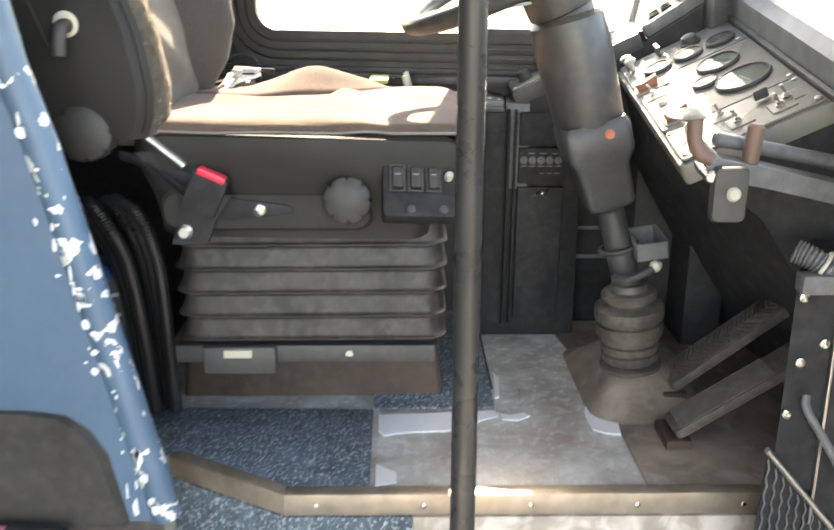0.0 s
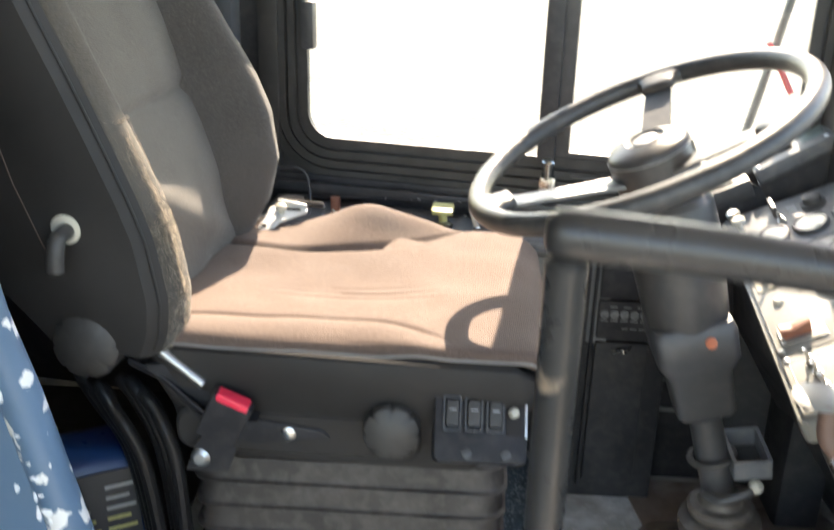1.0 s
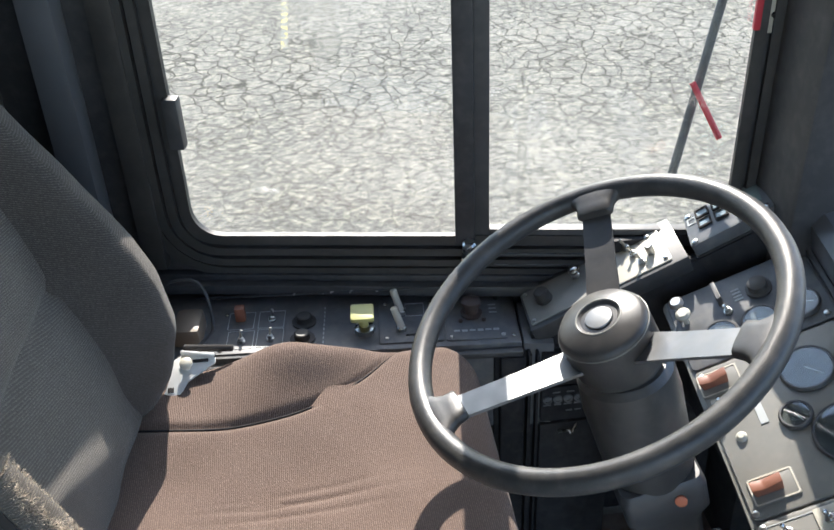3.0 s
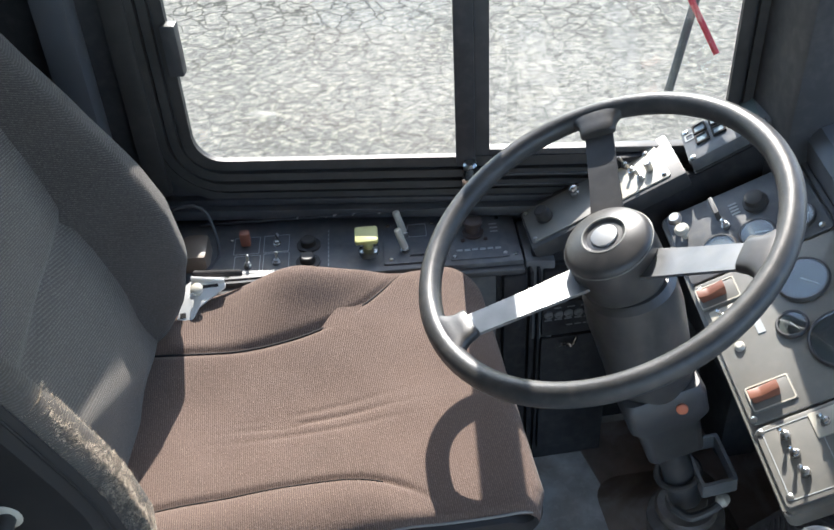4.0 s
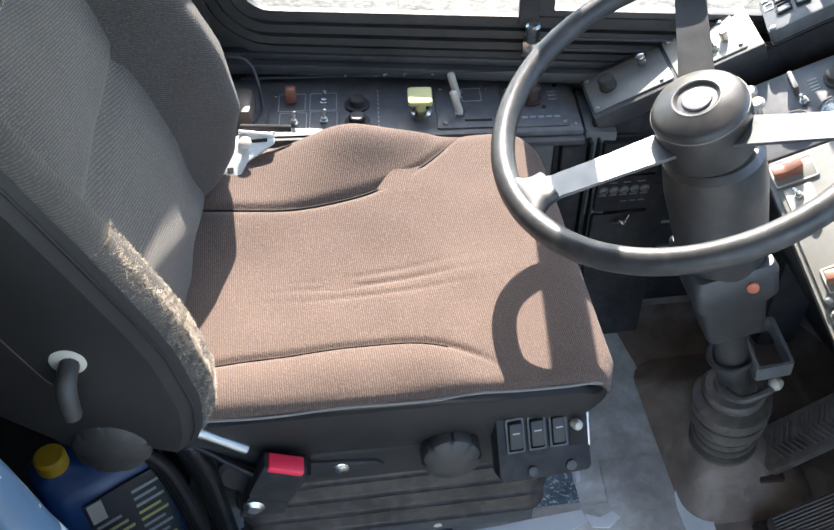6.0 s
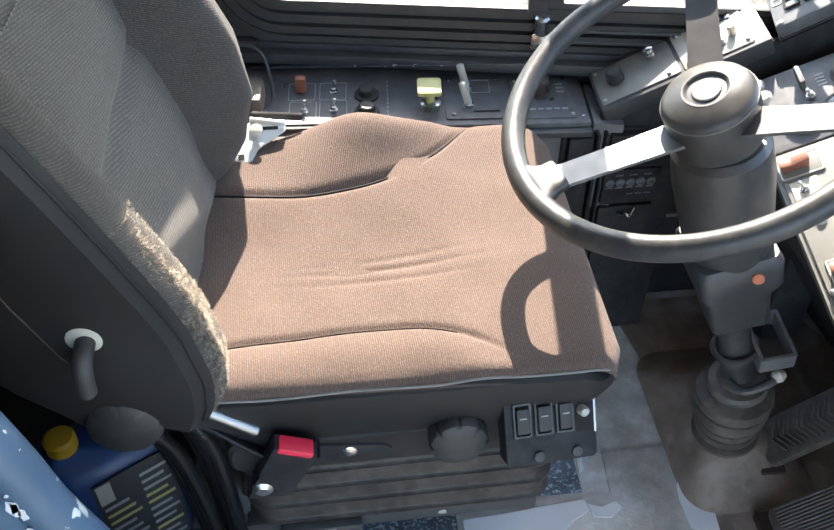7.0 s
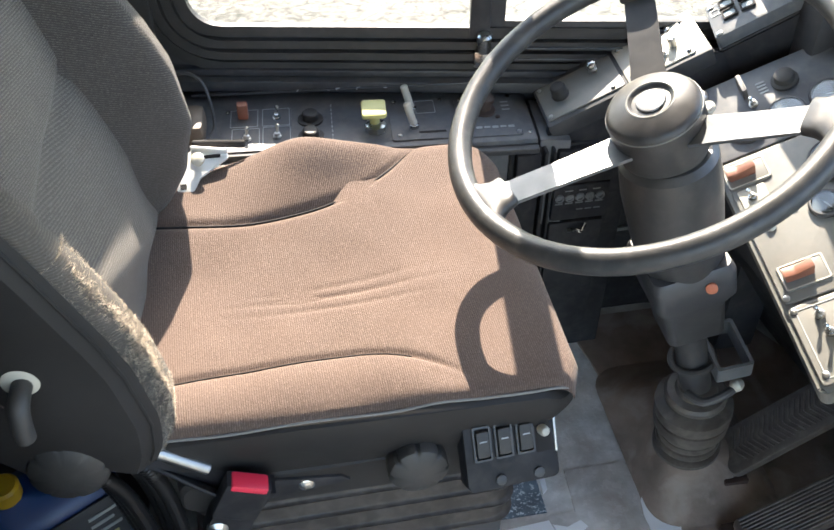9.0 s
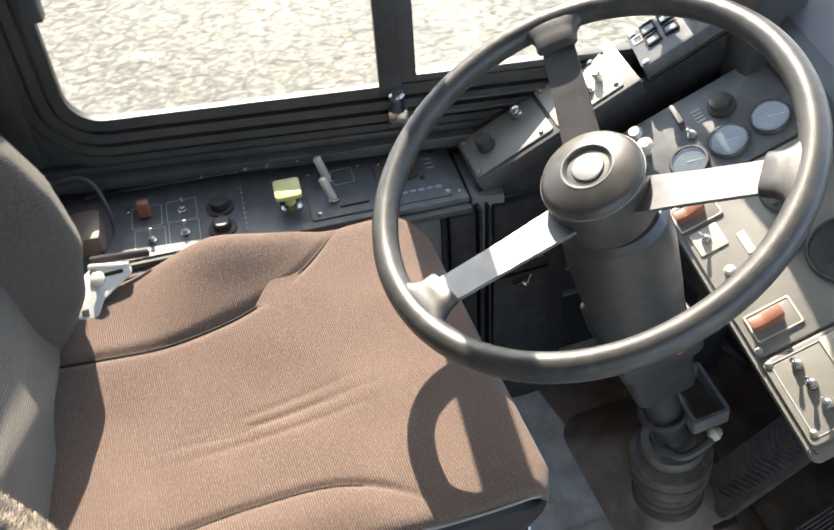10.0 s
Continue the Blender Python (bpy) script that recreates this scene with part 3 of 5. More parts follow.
def cushion():
    bm = bmesh.new()
    nx, ny = 180, 168
    grid = []
    for i in range(nx + 1):
        row = []
        u = i / nx
        for j in range(ny + 1):
            v = j / ny
            x, y = SX0 + (SX1 - SX0) * u, SY0 + (SY1 - SY0) * v
            z = seat_top(x, y)
            # rounded front corners in plan
            c = max(0.0, (x - (SX1 - 0.05)) / 0.05)
            far = max(0.0, (y - (SY1 - 0.07)) / 0.07)
            near = max(0.0, (SY0 + 0.03 - y) / 0.03)
            x -= 0.030 * c * far * far + 0.012 * c * near
            row.append(bm.verts.new((x, y, z)))
        grid.append(row)
    for i in range(nx):
        for j in range(ny):
            bm.faces.new((grid[i][j], grid[i + 1][j], grid[i + 1][j + 1], grid[i][j + 1]))
    rim = [grid[i][0] for i in range(nx + 1)] + [grid[nx][j] for j in range(1, ny + 1)] + [grid[i][ny] for i in range(nx - 1, -1, -1)] + [grid[0][j] for j in range(ny - 1, 0, -1)]
    low = [bm.verts.new((v.co.x, v.co.y, v.co.z - 0.007)) for v in rim]
    for k in range(len(rim)):
        bm.faces.new((rim[k], rim[(k + 1) % len(rim)], low[(k + 1) % len(rim)], low[k]))
    bm.faces.new(low[::-1])
    bmesh.ops.recalc_face_normals(bm, faces=bm.faces)
    return bm


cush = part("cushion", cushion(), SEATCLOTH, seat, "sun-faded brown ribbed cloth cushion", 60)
part("seam", tube([(x, far_seam(x), seat_top(x, far_seam(x)) + 0.0006) for x in np.linspace(-0.37, 0.0, 90)], [float(0.0017 * bump01((0.004 - x) / 0.06) + 0.0001) for x in np.linspace(-0.37, 0.0, 90)], 6), SEAM, cush)
part("seam", tube([(x, near_seam(x), seat_top(x, near_seam(x)) + 0.0008) for x in np.linspace(-0.37, -0.07, 60)], 0.0009, 6), SEAM, cush)
pipe = [(x, SY0 - 0.001 - 0.001 * math.sin(40 * x), seat_top(x, SY0) - 0.004) for x in np.linspace(-0.34, SX1 - 0.03, 30)] + [(SX1 - 0.012, SY0 + 0.004, 0.476)]
part("piping", tube(smooth_line(pipe, 3), 0.0017, 8), surface("pale_piping", (0.20, 0.19, 0.18), 0.6), cush, "thin pale piping round the cushion edge")


# vinyl skirt under the cushion, bulging and drawn in at the bottom
def skirt():
    rings = []
    for z, g in ((0.466, -0.002), (0.462, 0.004), (0.445, 0.006), (0.415, 0.0), (0.385, -0.012), (0.355, -0.018), (0.330, -0.020)):
        ring = []
        for x, y in rounded(SX1 - SX0 + 2 * g - 0.01, SY1 - SY0 + 2 * g, 0.045, 8, (SX0 + SX1) / 2, (SY0 + SY1) / 2):
            x -= 0.05 * bump01((0.44 - z) / 0.1) * bump01((x + 0.05) / 0.16)
            sag = 0.006 * math.sin(x * 22 + 1) * bump01((0.47 - z) / 0.06)
            hem = 0.020 * bump01((1.56 - y) / 0.08) * bump01((z - 0.40) / 0.05) * bump01((SX1 - 0.015 - x) / 0.05)
            ring.append((x, y - (sag if y < 1.6 else 0), z + hem + (0.006 * math.sin(x * 13) * bump01((0.46 - z) / 0.03) if y < 1.6 else 0)))
        rings.append(ring)
    return loft(rings)


part("skirt", skirt(), VINYL, seat, "black vinyl skirt under the cushion")


def bellows():
    rings = []
    folds = 5
    z0, z1 = 0.160, 0.345
    for k in range(folds * 20):
        t = k / (folds * 20)
        z = z0 + (z1 - z0) * t
        f = (t * folds) % 1.0
        g = lerp(f, [0.0, 0.06, 0.12, 0.20, 0.26, 1.0], [-0.006, -0.004, 0.006, 0.006, 0.001, -0.005])
        ring = rounded(0.395 + 2 * g, 0.36 + 2 * g, 0.03, 6, -0.135, 1.678)
        rings.append([(x, y, z + 0.003 * math.sin(9 * x)) for x, y in ring])
    return loft(rings)


part("bellows", bellows(), BELLOWS, seat, "dusty black rubber bellows", 35)
base_ring = lambda w, d, z: [(x, y, z) for x, y in rounded(w, d, 0.012, 4, -0.150, 1.762)]
part("plinth", loft([base_ring(0.445, 0.235, 0.0), base_ring(0.42, 0.225, 0.105), base_ring(0.40, 0.22, 0.132)]), STEEL_DIRTY, seat, "dirty brown steel plinth")
part("slide_frame", box(-0.335, 0.050, 1.525, 1.86, 0.126, 0.162, 0.004), STEEL_DIRTY, seat, "grimy steel slide frame")
rail = part("slide_rail", box(-0.345, 0.052, 1.502, 1.526, 0.124, 0.152, 0.004), BLACK, seat, "black slide rail with worn spots")
part("slide_handle", box(-0.300, -0.190, 1.484, 1.503, 0.112, 0.156, 0.006), BLACK, rail)
part("handle_label", box(-0.268, -0.226, 1.4815, 1.485, 0.140, 0.152, 0.001), CREAM, rail, "cream label strip")
part("chipped_spot", prism([(-0.006, -0.003), (-0.001, -0.005), (0.006, -0.004), (0.005, 0.002), (0.001, 0.005), (-0.004, 0.003)], axis_frame((-0.080, 1.5022, 0.139), (0, -1, 0)), 0.001, 0), IVORY, rail, "small white chipped spot")

# backrest
BZ = [0.44, 0.475, 0.505, 0.55, 0.61, 0.68, 0.73, 0.875, 0.96, 1.01, 1.035]
NZ = [0.44, 0.475, 0.505, 0.547, 0.62, 0.662, 0.735, 0.80, 0.857, 0.96, 1.01, 1.035]
NF = [-0.355, -0.335, -0.322, -0.318, -0.330, -0.344, -0.373, -0.400, -0.425, -0.468, -0.492, -0.525]
BF = [-0.372, -0.346, -0.326, -0.300, -0.286, -0.296, -0.316, -0.402, -0.455, -0.490, -0.525]
BR = [-0.37, -0.385, -0.405, -0.445, -0.482, -0.508, -0.520, -0.553, -0.571, -0.580, -0.570]
CF = [-0.375, -0.362, -0.355, -0.356, -0.366, -0.386, -0.406, -0.456, -0.490, -0.515, -0.535]
backrest = part("backrest", loft([[(x, y, z) for x, y in (
    (lerp(z, BZ, BR) - 0.075, 1.436), (lerp(z, BZ, BR) + 0.0, 1.430), (lerp(z, NZ, NF) - 0.032, 1.422), (lerp(z, NZ, NF) - 0.012, 1.437),
    (lerp(z, BZ, CF) - 0.03, 1.52), (lerp(z, BZ, CF) - 0.03, 1.80), (lerp(z, BZ, BF) - 0.022, 1.890), (lerp(z, BZ, BF) - 0.030, 1.900), (lerp(z, BZ, BR) - 0.075, 1.890))] for z in np.linspace(0.482, 1.03, 40)]), VINYL, seat, "black vinyl backrest shell", 30)


def centre_panel():
    rings = []
    for z in np.linspace(0.46, 1.036, 90):
        f = lerp(z, BZ, CF)
        crease = 0.010 * math.exp(-((z - 0.725) / 0.010) ** 2) + 0.006 * math.exp(-((z - 0.885) / 0.006) ** 2)
        swell = 0.012 * math.sin(math.pi * bump01((z - 0.50) / 0.22)) if z < 0.72 else 0.008 * math.sin(math.pi * min(1, (z - 0.73) / 0.15))
        row = []
        for k in range(25):
            v = k / 24
            y = 1.500 + 0.32 * v
            x = f + swell * math.sin(math.pi * v) - crease * (1 - 0.4 * abs(2 * v - 1)) + 0.002 * noise.noise(Vector((y * 12, z * 12, 3)))
            if z < 0.74:
                hollow = -0.289 - 0.1334 * (2.137 - y) - 0.004
                ridge = 0.011 * math.exp(-((z - 0.650 + 0.50 * (y - 1.505)) / 0.030) ** 2)
                x = x + (min(x, hollow) + ridge - x) * bump01((0.74 - z) / 0.05)
            row.append((x, y, z))
        rings.append(row + [(f - 0.05, 1.82, z), (f - 0.05, 1.500, z)])
    return loft(rings)


part("back_panel", centre_panel(), BACKCLOTH, backrest, "charcoal ribbed cloth back panel", 60)


def bolster(y_out, y_in, zs, fs):
    """Side wing: widest at the lower middle, thin at the top."""
    rings = []
    sgn = 1 if y_out > y_in else -1
    for z in np.linspace(0.482, 1.034, 70):
        f = lerp(z, zs, fs)
        inner = y_in + sgn * 0.012 * math.sin(z * 9)
        ring = []
        for k in range(20):
            a = math.pi * k / 19
            # from the inner edge over the nose to the outer edge
            w = (1 - math.cos(a)) / 2
            y = inner + (y_out - inner) * w
            lift = math.sin(a) ** 0.55
            x_in, x_out = lerp(z, BZ, CF) - 0.012, f - 0.045
            x = (x_in + (x_out - x_in) * w)
            x += (f - x) * lift * bump01(w * 2.1)
            ring.append((x + 0.0018 * noise.noise(Vector((y * 30, z * 20, 1))), y, z))
        ring += [(lerp(z, BZ, BR) + 0.02, y_out - sgn * 0.008, z), (lerp(z, BZ, BR) + 0.02, inner, z)]
        rings.append(ring)
    # rounded top: draw the last rings in
    out = []
    for i, ring in enumerate(rings):
        t = max(0.0, (i - 62) / 7)
        c = Vector(np.mean(np.array(ring), axis=0))
        out.append([tuple(Vector(p).lerp(Vector((c.x, c.y, p[2])), 0.5 * t * t)) for p in ring])
    return loft(out)


part("bolster", bolster(1.905, 1.775, BZ, BF), SIDECLOTH, backrest, "charcoal cloth side wing", 60)
near = part("bolster", bolster(1.434, 1.520, NZ, NF), WORNSIDE, backrest, "charcoal cloth side wing with a frayed front edge", 60)
# frayed fibres along the worn nose of the wing
fray = bmesh.new()
fr = random.Random(8)
for k in range(15000):
    z = min(0.745, max(0.485, fr.gauss(0.61, 0.085)))
    a = fr.uniform(-0.9, 3.2)
    p = Vector((lerp(z, NZ, NF) - (0.006 + 0.010 * abs(a) if a < 0 else 0.006 * max(0.0, 1 - a)) - 0.001, 1.4490 + 0.011 * a, z))
    d = Vector((1.0, 1.1 * a - 0.2, 0)).normalized() + Vector((fr.gauss(0, 0.5), fr.gauss(0, 0.5), fr.gauss(0, 0.7)))
    tip = p + d.normalized() * fr.uniform(0.0012, 0.0042)
    side = d.cross(Vector((0.3, 0.2, 1))).normalized() * 0.0003
    fray.faces.new([fray.verts.new(q) for q in (p - side, p + side, tip)])
part("frayed_edge", fray, FUZZ, near, "frayed beige cloth fibres", 0)
part("seam", tube([(lerp(z, NZ, NF) - 0.020, 1.4300, z) for z in np.linspace(0.49, 1.02, 30)], 0.0018, 6), VINYL, backrest)
part("seam", tube([(lerp(z, NZ, NF) * 0.12 + lerp(z, BZ, BR) * 0.88, 1.4285, z) for z in np.linspace(0.60, 0.86, 30)], 0.0008, 6), surface("brown_stitching", (0.075, 0.05, 0.042), 0.7), backrest, "line of brown stitching")
badge = part("badge", lathe([(0.024, 0), (0.024, 0.002), (0.022, 0.003)], (-0.527, 1.4275, 0.903), (0, -1, 0.0), 32), surface("dark_blue_badge", (0.010, 0.018, 0.03), 0.4, vary=0.4, second=(0.03, 0.075, 0.075), second_scale=70, spec=0.3), backrest, "small round dark blue badge")
part("badge_bar", box(-0.545, -0.509, 1.4225, 1.4247, 0.9005, 0.9045, 0.0005), CONSOLE, badge)

stitch = []
for k in range(26):
    y = 1.535 + 0.0095 * k
    stitch.append(box(lerp(0.886, BZ, CF) + 0.0035, lerp(0.886, BZ, CF) + 0.0060, y, y + 0.0055, 0.8855 - 0.008 * math.sin(math.pi * k / 25), 0.8868 - 0.008 * math.sin(math.pi * k / 25), 0))
part("stitching", joined(*stitch), DASH, backrest, "row of pale stitches across the back panel")
for y0, y1 in ((1.432, 1.445), (1.885, 1.897)):
    part("corner_piping", tube(smooth_line([(-0.548, y0, 1.030), (-0.520, (y0 + y1) / 2, 1.036), (-0.497, y1, 1.012), (-0.476, y1 + 0.002, 0.975)], 5), 0.0016, 6), DASH, backrest)

# headrest on two steel pins
headrest = part("headrest", loft([[(x - 0.55 - 0.36 * (z - 1.05), y, z) for x, y in rounded(0.11 * q, 0.30 * (0.9 + 0.1 * q), 0.045 * q, 7, 0.0, 1.665)] for z, q in ((1.048, 0.55), (1.056, 0.80), (1.075, 0.96), (1.12, 1.0), (1.18, 1.0), (1.22, 0.9), (1.24, 0.6))]), HEADVINYL, seat, "padded black vinyl headrest", 60)
for y in (1.58, 1.75):
    part("headrest_pin", rod((-0.545, y, 1.00), (-0.548, y, 1.075), 0.006), CHROME, headrest, "steel pin")

# recline lever, round knobs, buckle, switch box
lever = part("recline_lever", joined(lathe([(0.018, 0), (0.018, 0.004), (0.015, 0.006)], (-0.434, 1.431, 0.632), (0, -1, 0), 24)), CREAM, seat, "cream disc with a black crank lever")
part("lever_arm", tube(smooth_line([(-0.434, 1.430, 0.630), (-0.435, 1.405, 0.628), (-0.436, 1.397, 0.614), (-0.437, 1.395, 0.594)], 5), 0.0095, 12), RUBBER, lever)


def grip_knob(at, r, depth, lobes=12):
    rings = []
    for h, q in ((0, 0.92), (0.004, 1.0), (depth * 0.80, 1.0), (depth * 0.92, 0.95), (depth, 0.82), (depth + 0.004, 0.4), (depth + 0.005, 0.05)):
        rings.append([(r * q * (1 - (0.075 if q > 0.9 and k % (96 // lobes) < 2 else 0)) * math.cos(2 * math.pi * k / 96), r * q * (1 - (0.075 if q > 0.9 and k % (96 // lobes) < 2 else 0)) * math.sin(2 * math.pi * k / 96), h) for k in range(96)])
    return turned(loft(rings), axis_frame(at, (0, -1, 0.08)))


part("recline_knob", grip_knob((-0.428, 1.466, 0.487), 0.040, 0.040, 8), RUBBER, seat, "large ribbed black adjusting knob")
part("height_knob", grip_knob((-0.076, 1.462, 0.394), 0.034, 0.032, 8), RUBBER, seat, "round black adjusting knob")
part("knob_plate", loft([[(x, 1.470 - d, z) for x, z in rounded(0.30 - q, 0.060 - q, 0.02, 5, -0.19, 0.375)] for d, q in ((0.0, 0.0), (0.012, 0.004), (0.016, 0.012))]), VINYL, seat, "moulded side cover")
arm = part("belt_arm", loft([[(-0.365 + dx, 1.452, z), (-0.315 + dx, 1.452, z), (-0.315 + dx, 1.428, z), (-0.365 + dx, 1.428, z)] for z, dx in ((0.335, 0.045), (0.37, 0.058), (0.405, 0.082))]), HOUSING, seat, "black seat belt stalk")
part("recline_bar", rod((-0.352, 1.448, 0.484), (-0.298, 1.446, 0.440), 0.0065, 14), SILVER, seat, "bright steel recline bar")
part("belt_strap", tube(smooth_line([(-0.392, 1.470, 0.452), (-0.352, 1.458, 0.440), (-0.318, 1.446, 0.418), (-0.292, 1.438, 0.402)], 6), 0.012, 10, flat=0.35), HOUSING, seat, "folded black belt strap")
buck = part("buckle", turned(box(-0.025, 0.025, -0.011, 0.011, -0.034, 0.026, 0.005), Matrix.Translation((-0.268, 1.428, 0.412)) @ Matrix.Rotation(radians(24), 4, "Y")), HOUSING, seat, "black seat belt buckle with a red button")
part("button", turned(box(-0.020, 0.020, -0.0122, 0.0080, 0.0185, 0.0285, 0.003), Matrix.Translation((-0.268, 1.428, 0.412)) @ Matrix.Rotation(radians(24), 4, "Y")), RED, buck, "bright red release button")
part("bolt", lathe([(0.012, 0), (0.012, 0.004), (0.007, 0.008)], (-0.302, 1.432, 0.352), (0, -1, 0), 20), CHROME, seat, "steel bolt head")
part("bolt", lathe([(0.009, 0), (0.009, 0.006), (0.006, 0.008)], (-0.200, 1.456, 0.378), (0, -1, 0), 16), CHROME, seat, "steel bolt head")
part("side_bracket", prism([(-0.37, 0.46), (-0.345, 0.462), (-0.235, 0.395), (-0.16, 0.385), (-0.15, 0.375), (-0.24, 0.362), (-0.29, 0.37)], Matrix.Translation((0, 1.462, 0)) @ Matrix.Rotation(radians(90), 4, "X"), 0.012, 0.003), HOUSING, seat, "black steel side bracket")
# switch box on the front corner
SB = axis_frame((0.026, 1.435, 0.410), (0.10, -0.80, 0.58), (1, 0.03, 0))
swbox = part("switch_box", prism(rounded(0.108, 0.100, 0.008, 4, 0.001, 0.010), SB @ Matrix.Translation((0, 0, -0.025)), 0.030, 0.003), HOUSING, seat, "black box of rocker switches")
for k in range(3):
    rk = part("rocker_switch", frame_plate(rounded(0.021, 0.040, 0.002, 2, -0.033 + 0.025 * k, 0.015), rounded(0.0165, 0.0355, 0.0015, 2, -0.033 + 0.025 * k, 0.015), SB @ Matrix.Translation((0, 0, 0.004)), 0.005), BLACK, swbox)
    part("rocker_cap", turned(box(-0.0405 + 0.025 * k, -0.0255 + 0.025 * k, 0.0, 0.030, 0.004, 0.013, 0.003), SB), RUBBER, rk)
    part("rocker_mark", turned(box(-0.037 + 0.025 * k, -0.029 + 0.025 * k, 0.018, 0.0195, 0.0132, 0.0136, 0), SB), PAINT, rk)
part("button_well", turned(box(0.030, 0.048, -0.008, 0.040, 0.0045, 0.0055, 0.0004), SB), SEAM, swbox)
part("push_button", lathe([(0.006, 0), (0.006, 0.010), (0.004, 0.013)], SB @ Vector((0.038, 0.018, 0.005)), SB.to_3x3() @ Vector((0, 0, 1)), 16), IVORY, swbox, "small ivory push button")
for k in range(2):
    part("screw", lathe([(0.006, 0), (0.006, 0.003), (0.003, 0.004)], SB @ Vector((-0.015 + 0.045 * k, -0.030, 0.005)), SB.to_3x3() @ Vector((0, 0, 1)), 14), BLACK, swbox)
part("bright_edge", turned(box(0.0515, 0.0545, -0.01, 0.050, -0.022, 0.007, 0.001), SB), SILVER, swbox, "bare metal edge")
# steel belt fitting between cushion and backrest
ALLOY = surface("bright_alloy", (0.66, 0.67, 0.66), 0.38, metal=0.4, vary=0.1)
fit_m = axis_frame((-0.288, 1.876, 0.508), (0.0, -0.38, 0.92), (1, 0, 0))
fitting = part("belt_fitting", prism([(-0.034, -0.030), (-0.016, -0.042), (-0.002, -0.014), (0.036, 0.012), (0.036, 0.020), (-0.010, 0.030), (-0.024, 0.020), (-0.026, -0.004)], fit_m, 0.004, 0.0015), ALLOY, seat, "bright steel seat belt fitting")
part("flange", turned(box(-0.012, 0.036, -0.0025, 0.0025, 0.002, 0.013, 0.002), fit_m @ Matrix.Translation((0, 0.027, 0)) @ Matrix.Rotation(radians(-12), 4, "Z")), ALLOY, fitting)
part("rivet", lathe([(0.005, 0), (0.005, 0.010), (0.009, 0.011), (0.009, 0.015), (0.006, 0.017)], fit_m @ Vector((-0.003, 0.008, 0.002)), fit_m.to_3x3() @ Vector((0, 0, 1)), 16), CREAM, fitting)
part("belt_bar", turned(rod((-0.010, 0.042, 0.0), (0.060, 0.034, 0.0), 0.005, 12), fit_m), SEAM, fitting, "black belt bar")
part("prong", turned(rod((-0.026, 0.0, 0.002), (-0.042, -0.010, 0.002), 0.0025, 8), fit_m), CHROME, fitting)
part("slot", turned(box(-0.029, -0.021, -0.030, -0.022, 0.0035, 0.0048, 0), fit_m), SEAM, fitting)
part("slot", turned(box(0.004, 0.026, 0.014, 0.019, 0.0035, 0.0048, 0), fit_m), SEAM, fitting)
# corrugated hoses arching down behind the base
for k in range(6):
    dx, dy = -0.019 * k, 0.016 * (k % 3)
    way = smooth_line([(-0.425 + dx, 1.63 + dy, 0.300), (-0.422 + dx, 1.575 + dy, 0.352 + 0.006 * (k % 2)), (-0.392 + dx, 1.545 + dy, 0.340), (-0.372 + 0.8 * dx, 1.545 + dy, 0.270), (-0.366 + 0.65 * dx, 1.550 + dy, 0.150), (-0.366 + 0.6 * dx, 1.565 + dy, 0.012)], 26)
    part("air_hose", tube(way, [0.0100 + 0.0005 * (1 if n % 2 else -1) for n in range(len(way))], 10), HOSEBLACK, seat, "black corrugated air hose")

# ---- steering wheel and column ----
WC, WN = Vector((0.205, 1.643, 0.713)), Vector((-0.482, -0.063, 1.0)).normalized()
WF = axis_frame(WC, WN, (1, 0, 0))
steer = thing("steering_wheel", (0.40, 1.63, 0.0), "large black three-spoke steering wheel on a dusty column", "steering wheel")
RW, RT = 0.2125, 0.0140
rimpart = part("wheel_rim", tube([WF @ Vector((RW * math.cos(2 * math.pi * k / 96), RW * math.sin(2 * math.pi * k / 96), 0)) for k in range(96)], RT, 16, True), WHEEL, steer, "grained black rim")
SPOKES = (72.0, 193.0, 317.0)
for deg in SPOKES:
    m = WF @ Matrix.Rotation(radians(deg), 4, "Z")
    # flat bar from the hub to the rim, dropping a little to the hub
    bar = loft([[(x, y * w, z + d) for y, d in ((-0.019, 0), (0.019, 0), (0.019, 0.0045), (-0.019, 0.0045))] for x, z, w in ((0.035, -0.050, 1.15), (0.10, -0.031, 1.0), (0.175, -0.008, 0.93), (0.200, -0.003, 0.93))])
    # the 72 degree spoke gets a darker material than the other two
    sp = part("spoke", turned(bar, m), SPOKE if deg > 100 else BLACK, steer, "satin steel spoke" if deg > 100 else "spoke in a darker material", 20)
    sock = loft([[(x, w * math.copysign(abs(math.cos(a)) ** 0.6, math.cos(a)), zc + h * math.copysign(abs(math.sin(a)) ** 0.6, math.sin(a))) for a in np.linspace(0, 2 * math.pi, 24, endpoint=False)] for x, w, h, zc in ((0.172, 0.020, 0.006, -0.001), (0.174, 0.0225, 0.0075, -0.001), (0.186, 0.0235, 0.0085, -0.001), (0.194, 0.028, 0.0095, 0.0), (0.200, 0.036, 0.0105, 0.0), (0.206, 0.046, 0.011, 0.0), (0.210, 0.052, 0.010, 0.0))])
    part("spoke_socket", turned(sock, m), HUBPLASTIC, steer, "", 50)
HC = WC + Vector((0.012, 0.003, -0.008))
hub = part("hub", lathe([(0.044, -0.075), (0.046, -0.056), (0.0515, -0.053), (0.0535, -0.046), (0.0535, 0.001), (0.0525, 0.0065), (0.0500, 0.0105), (0.0465, 0.0130), (0.0300, 0.0190), (0.0268, 0.0198), (0.0240, 0.0185), (0.0215, 0.0165), (0.0, 0.0170)], HC + WN * -0.014, WN, 48), HUBPLASTIC, steer, "round black horn hub")
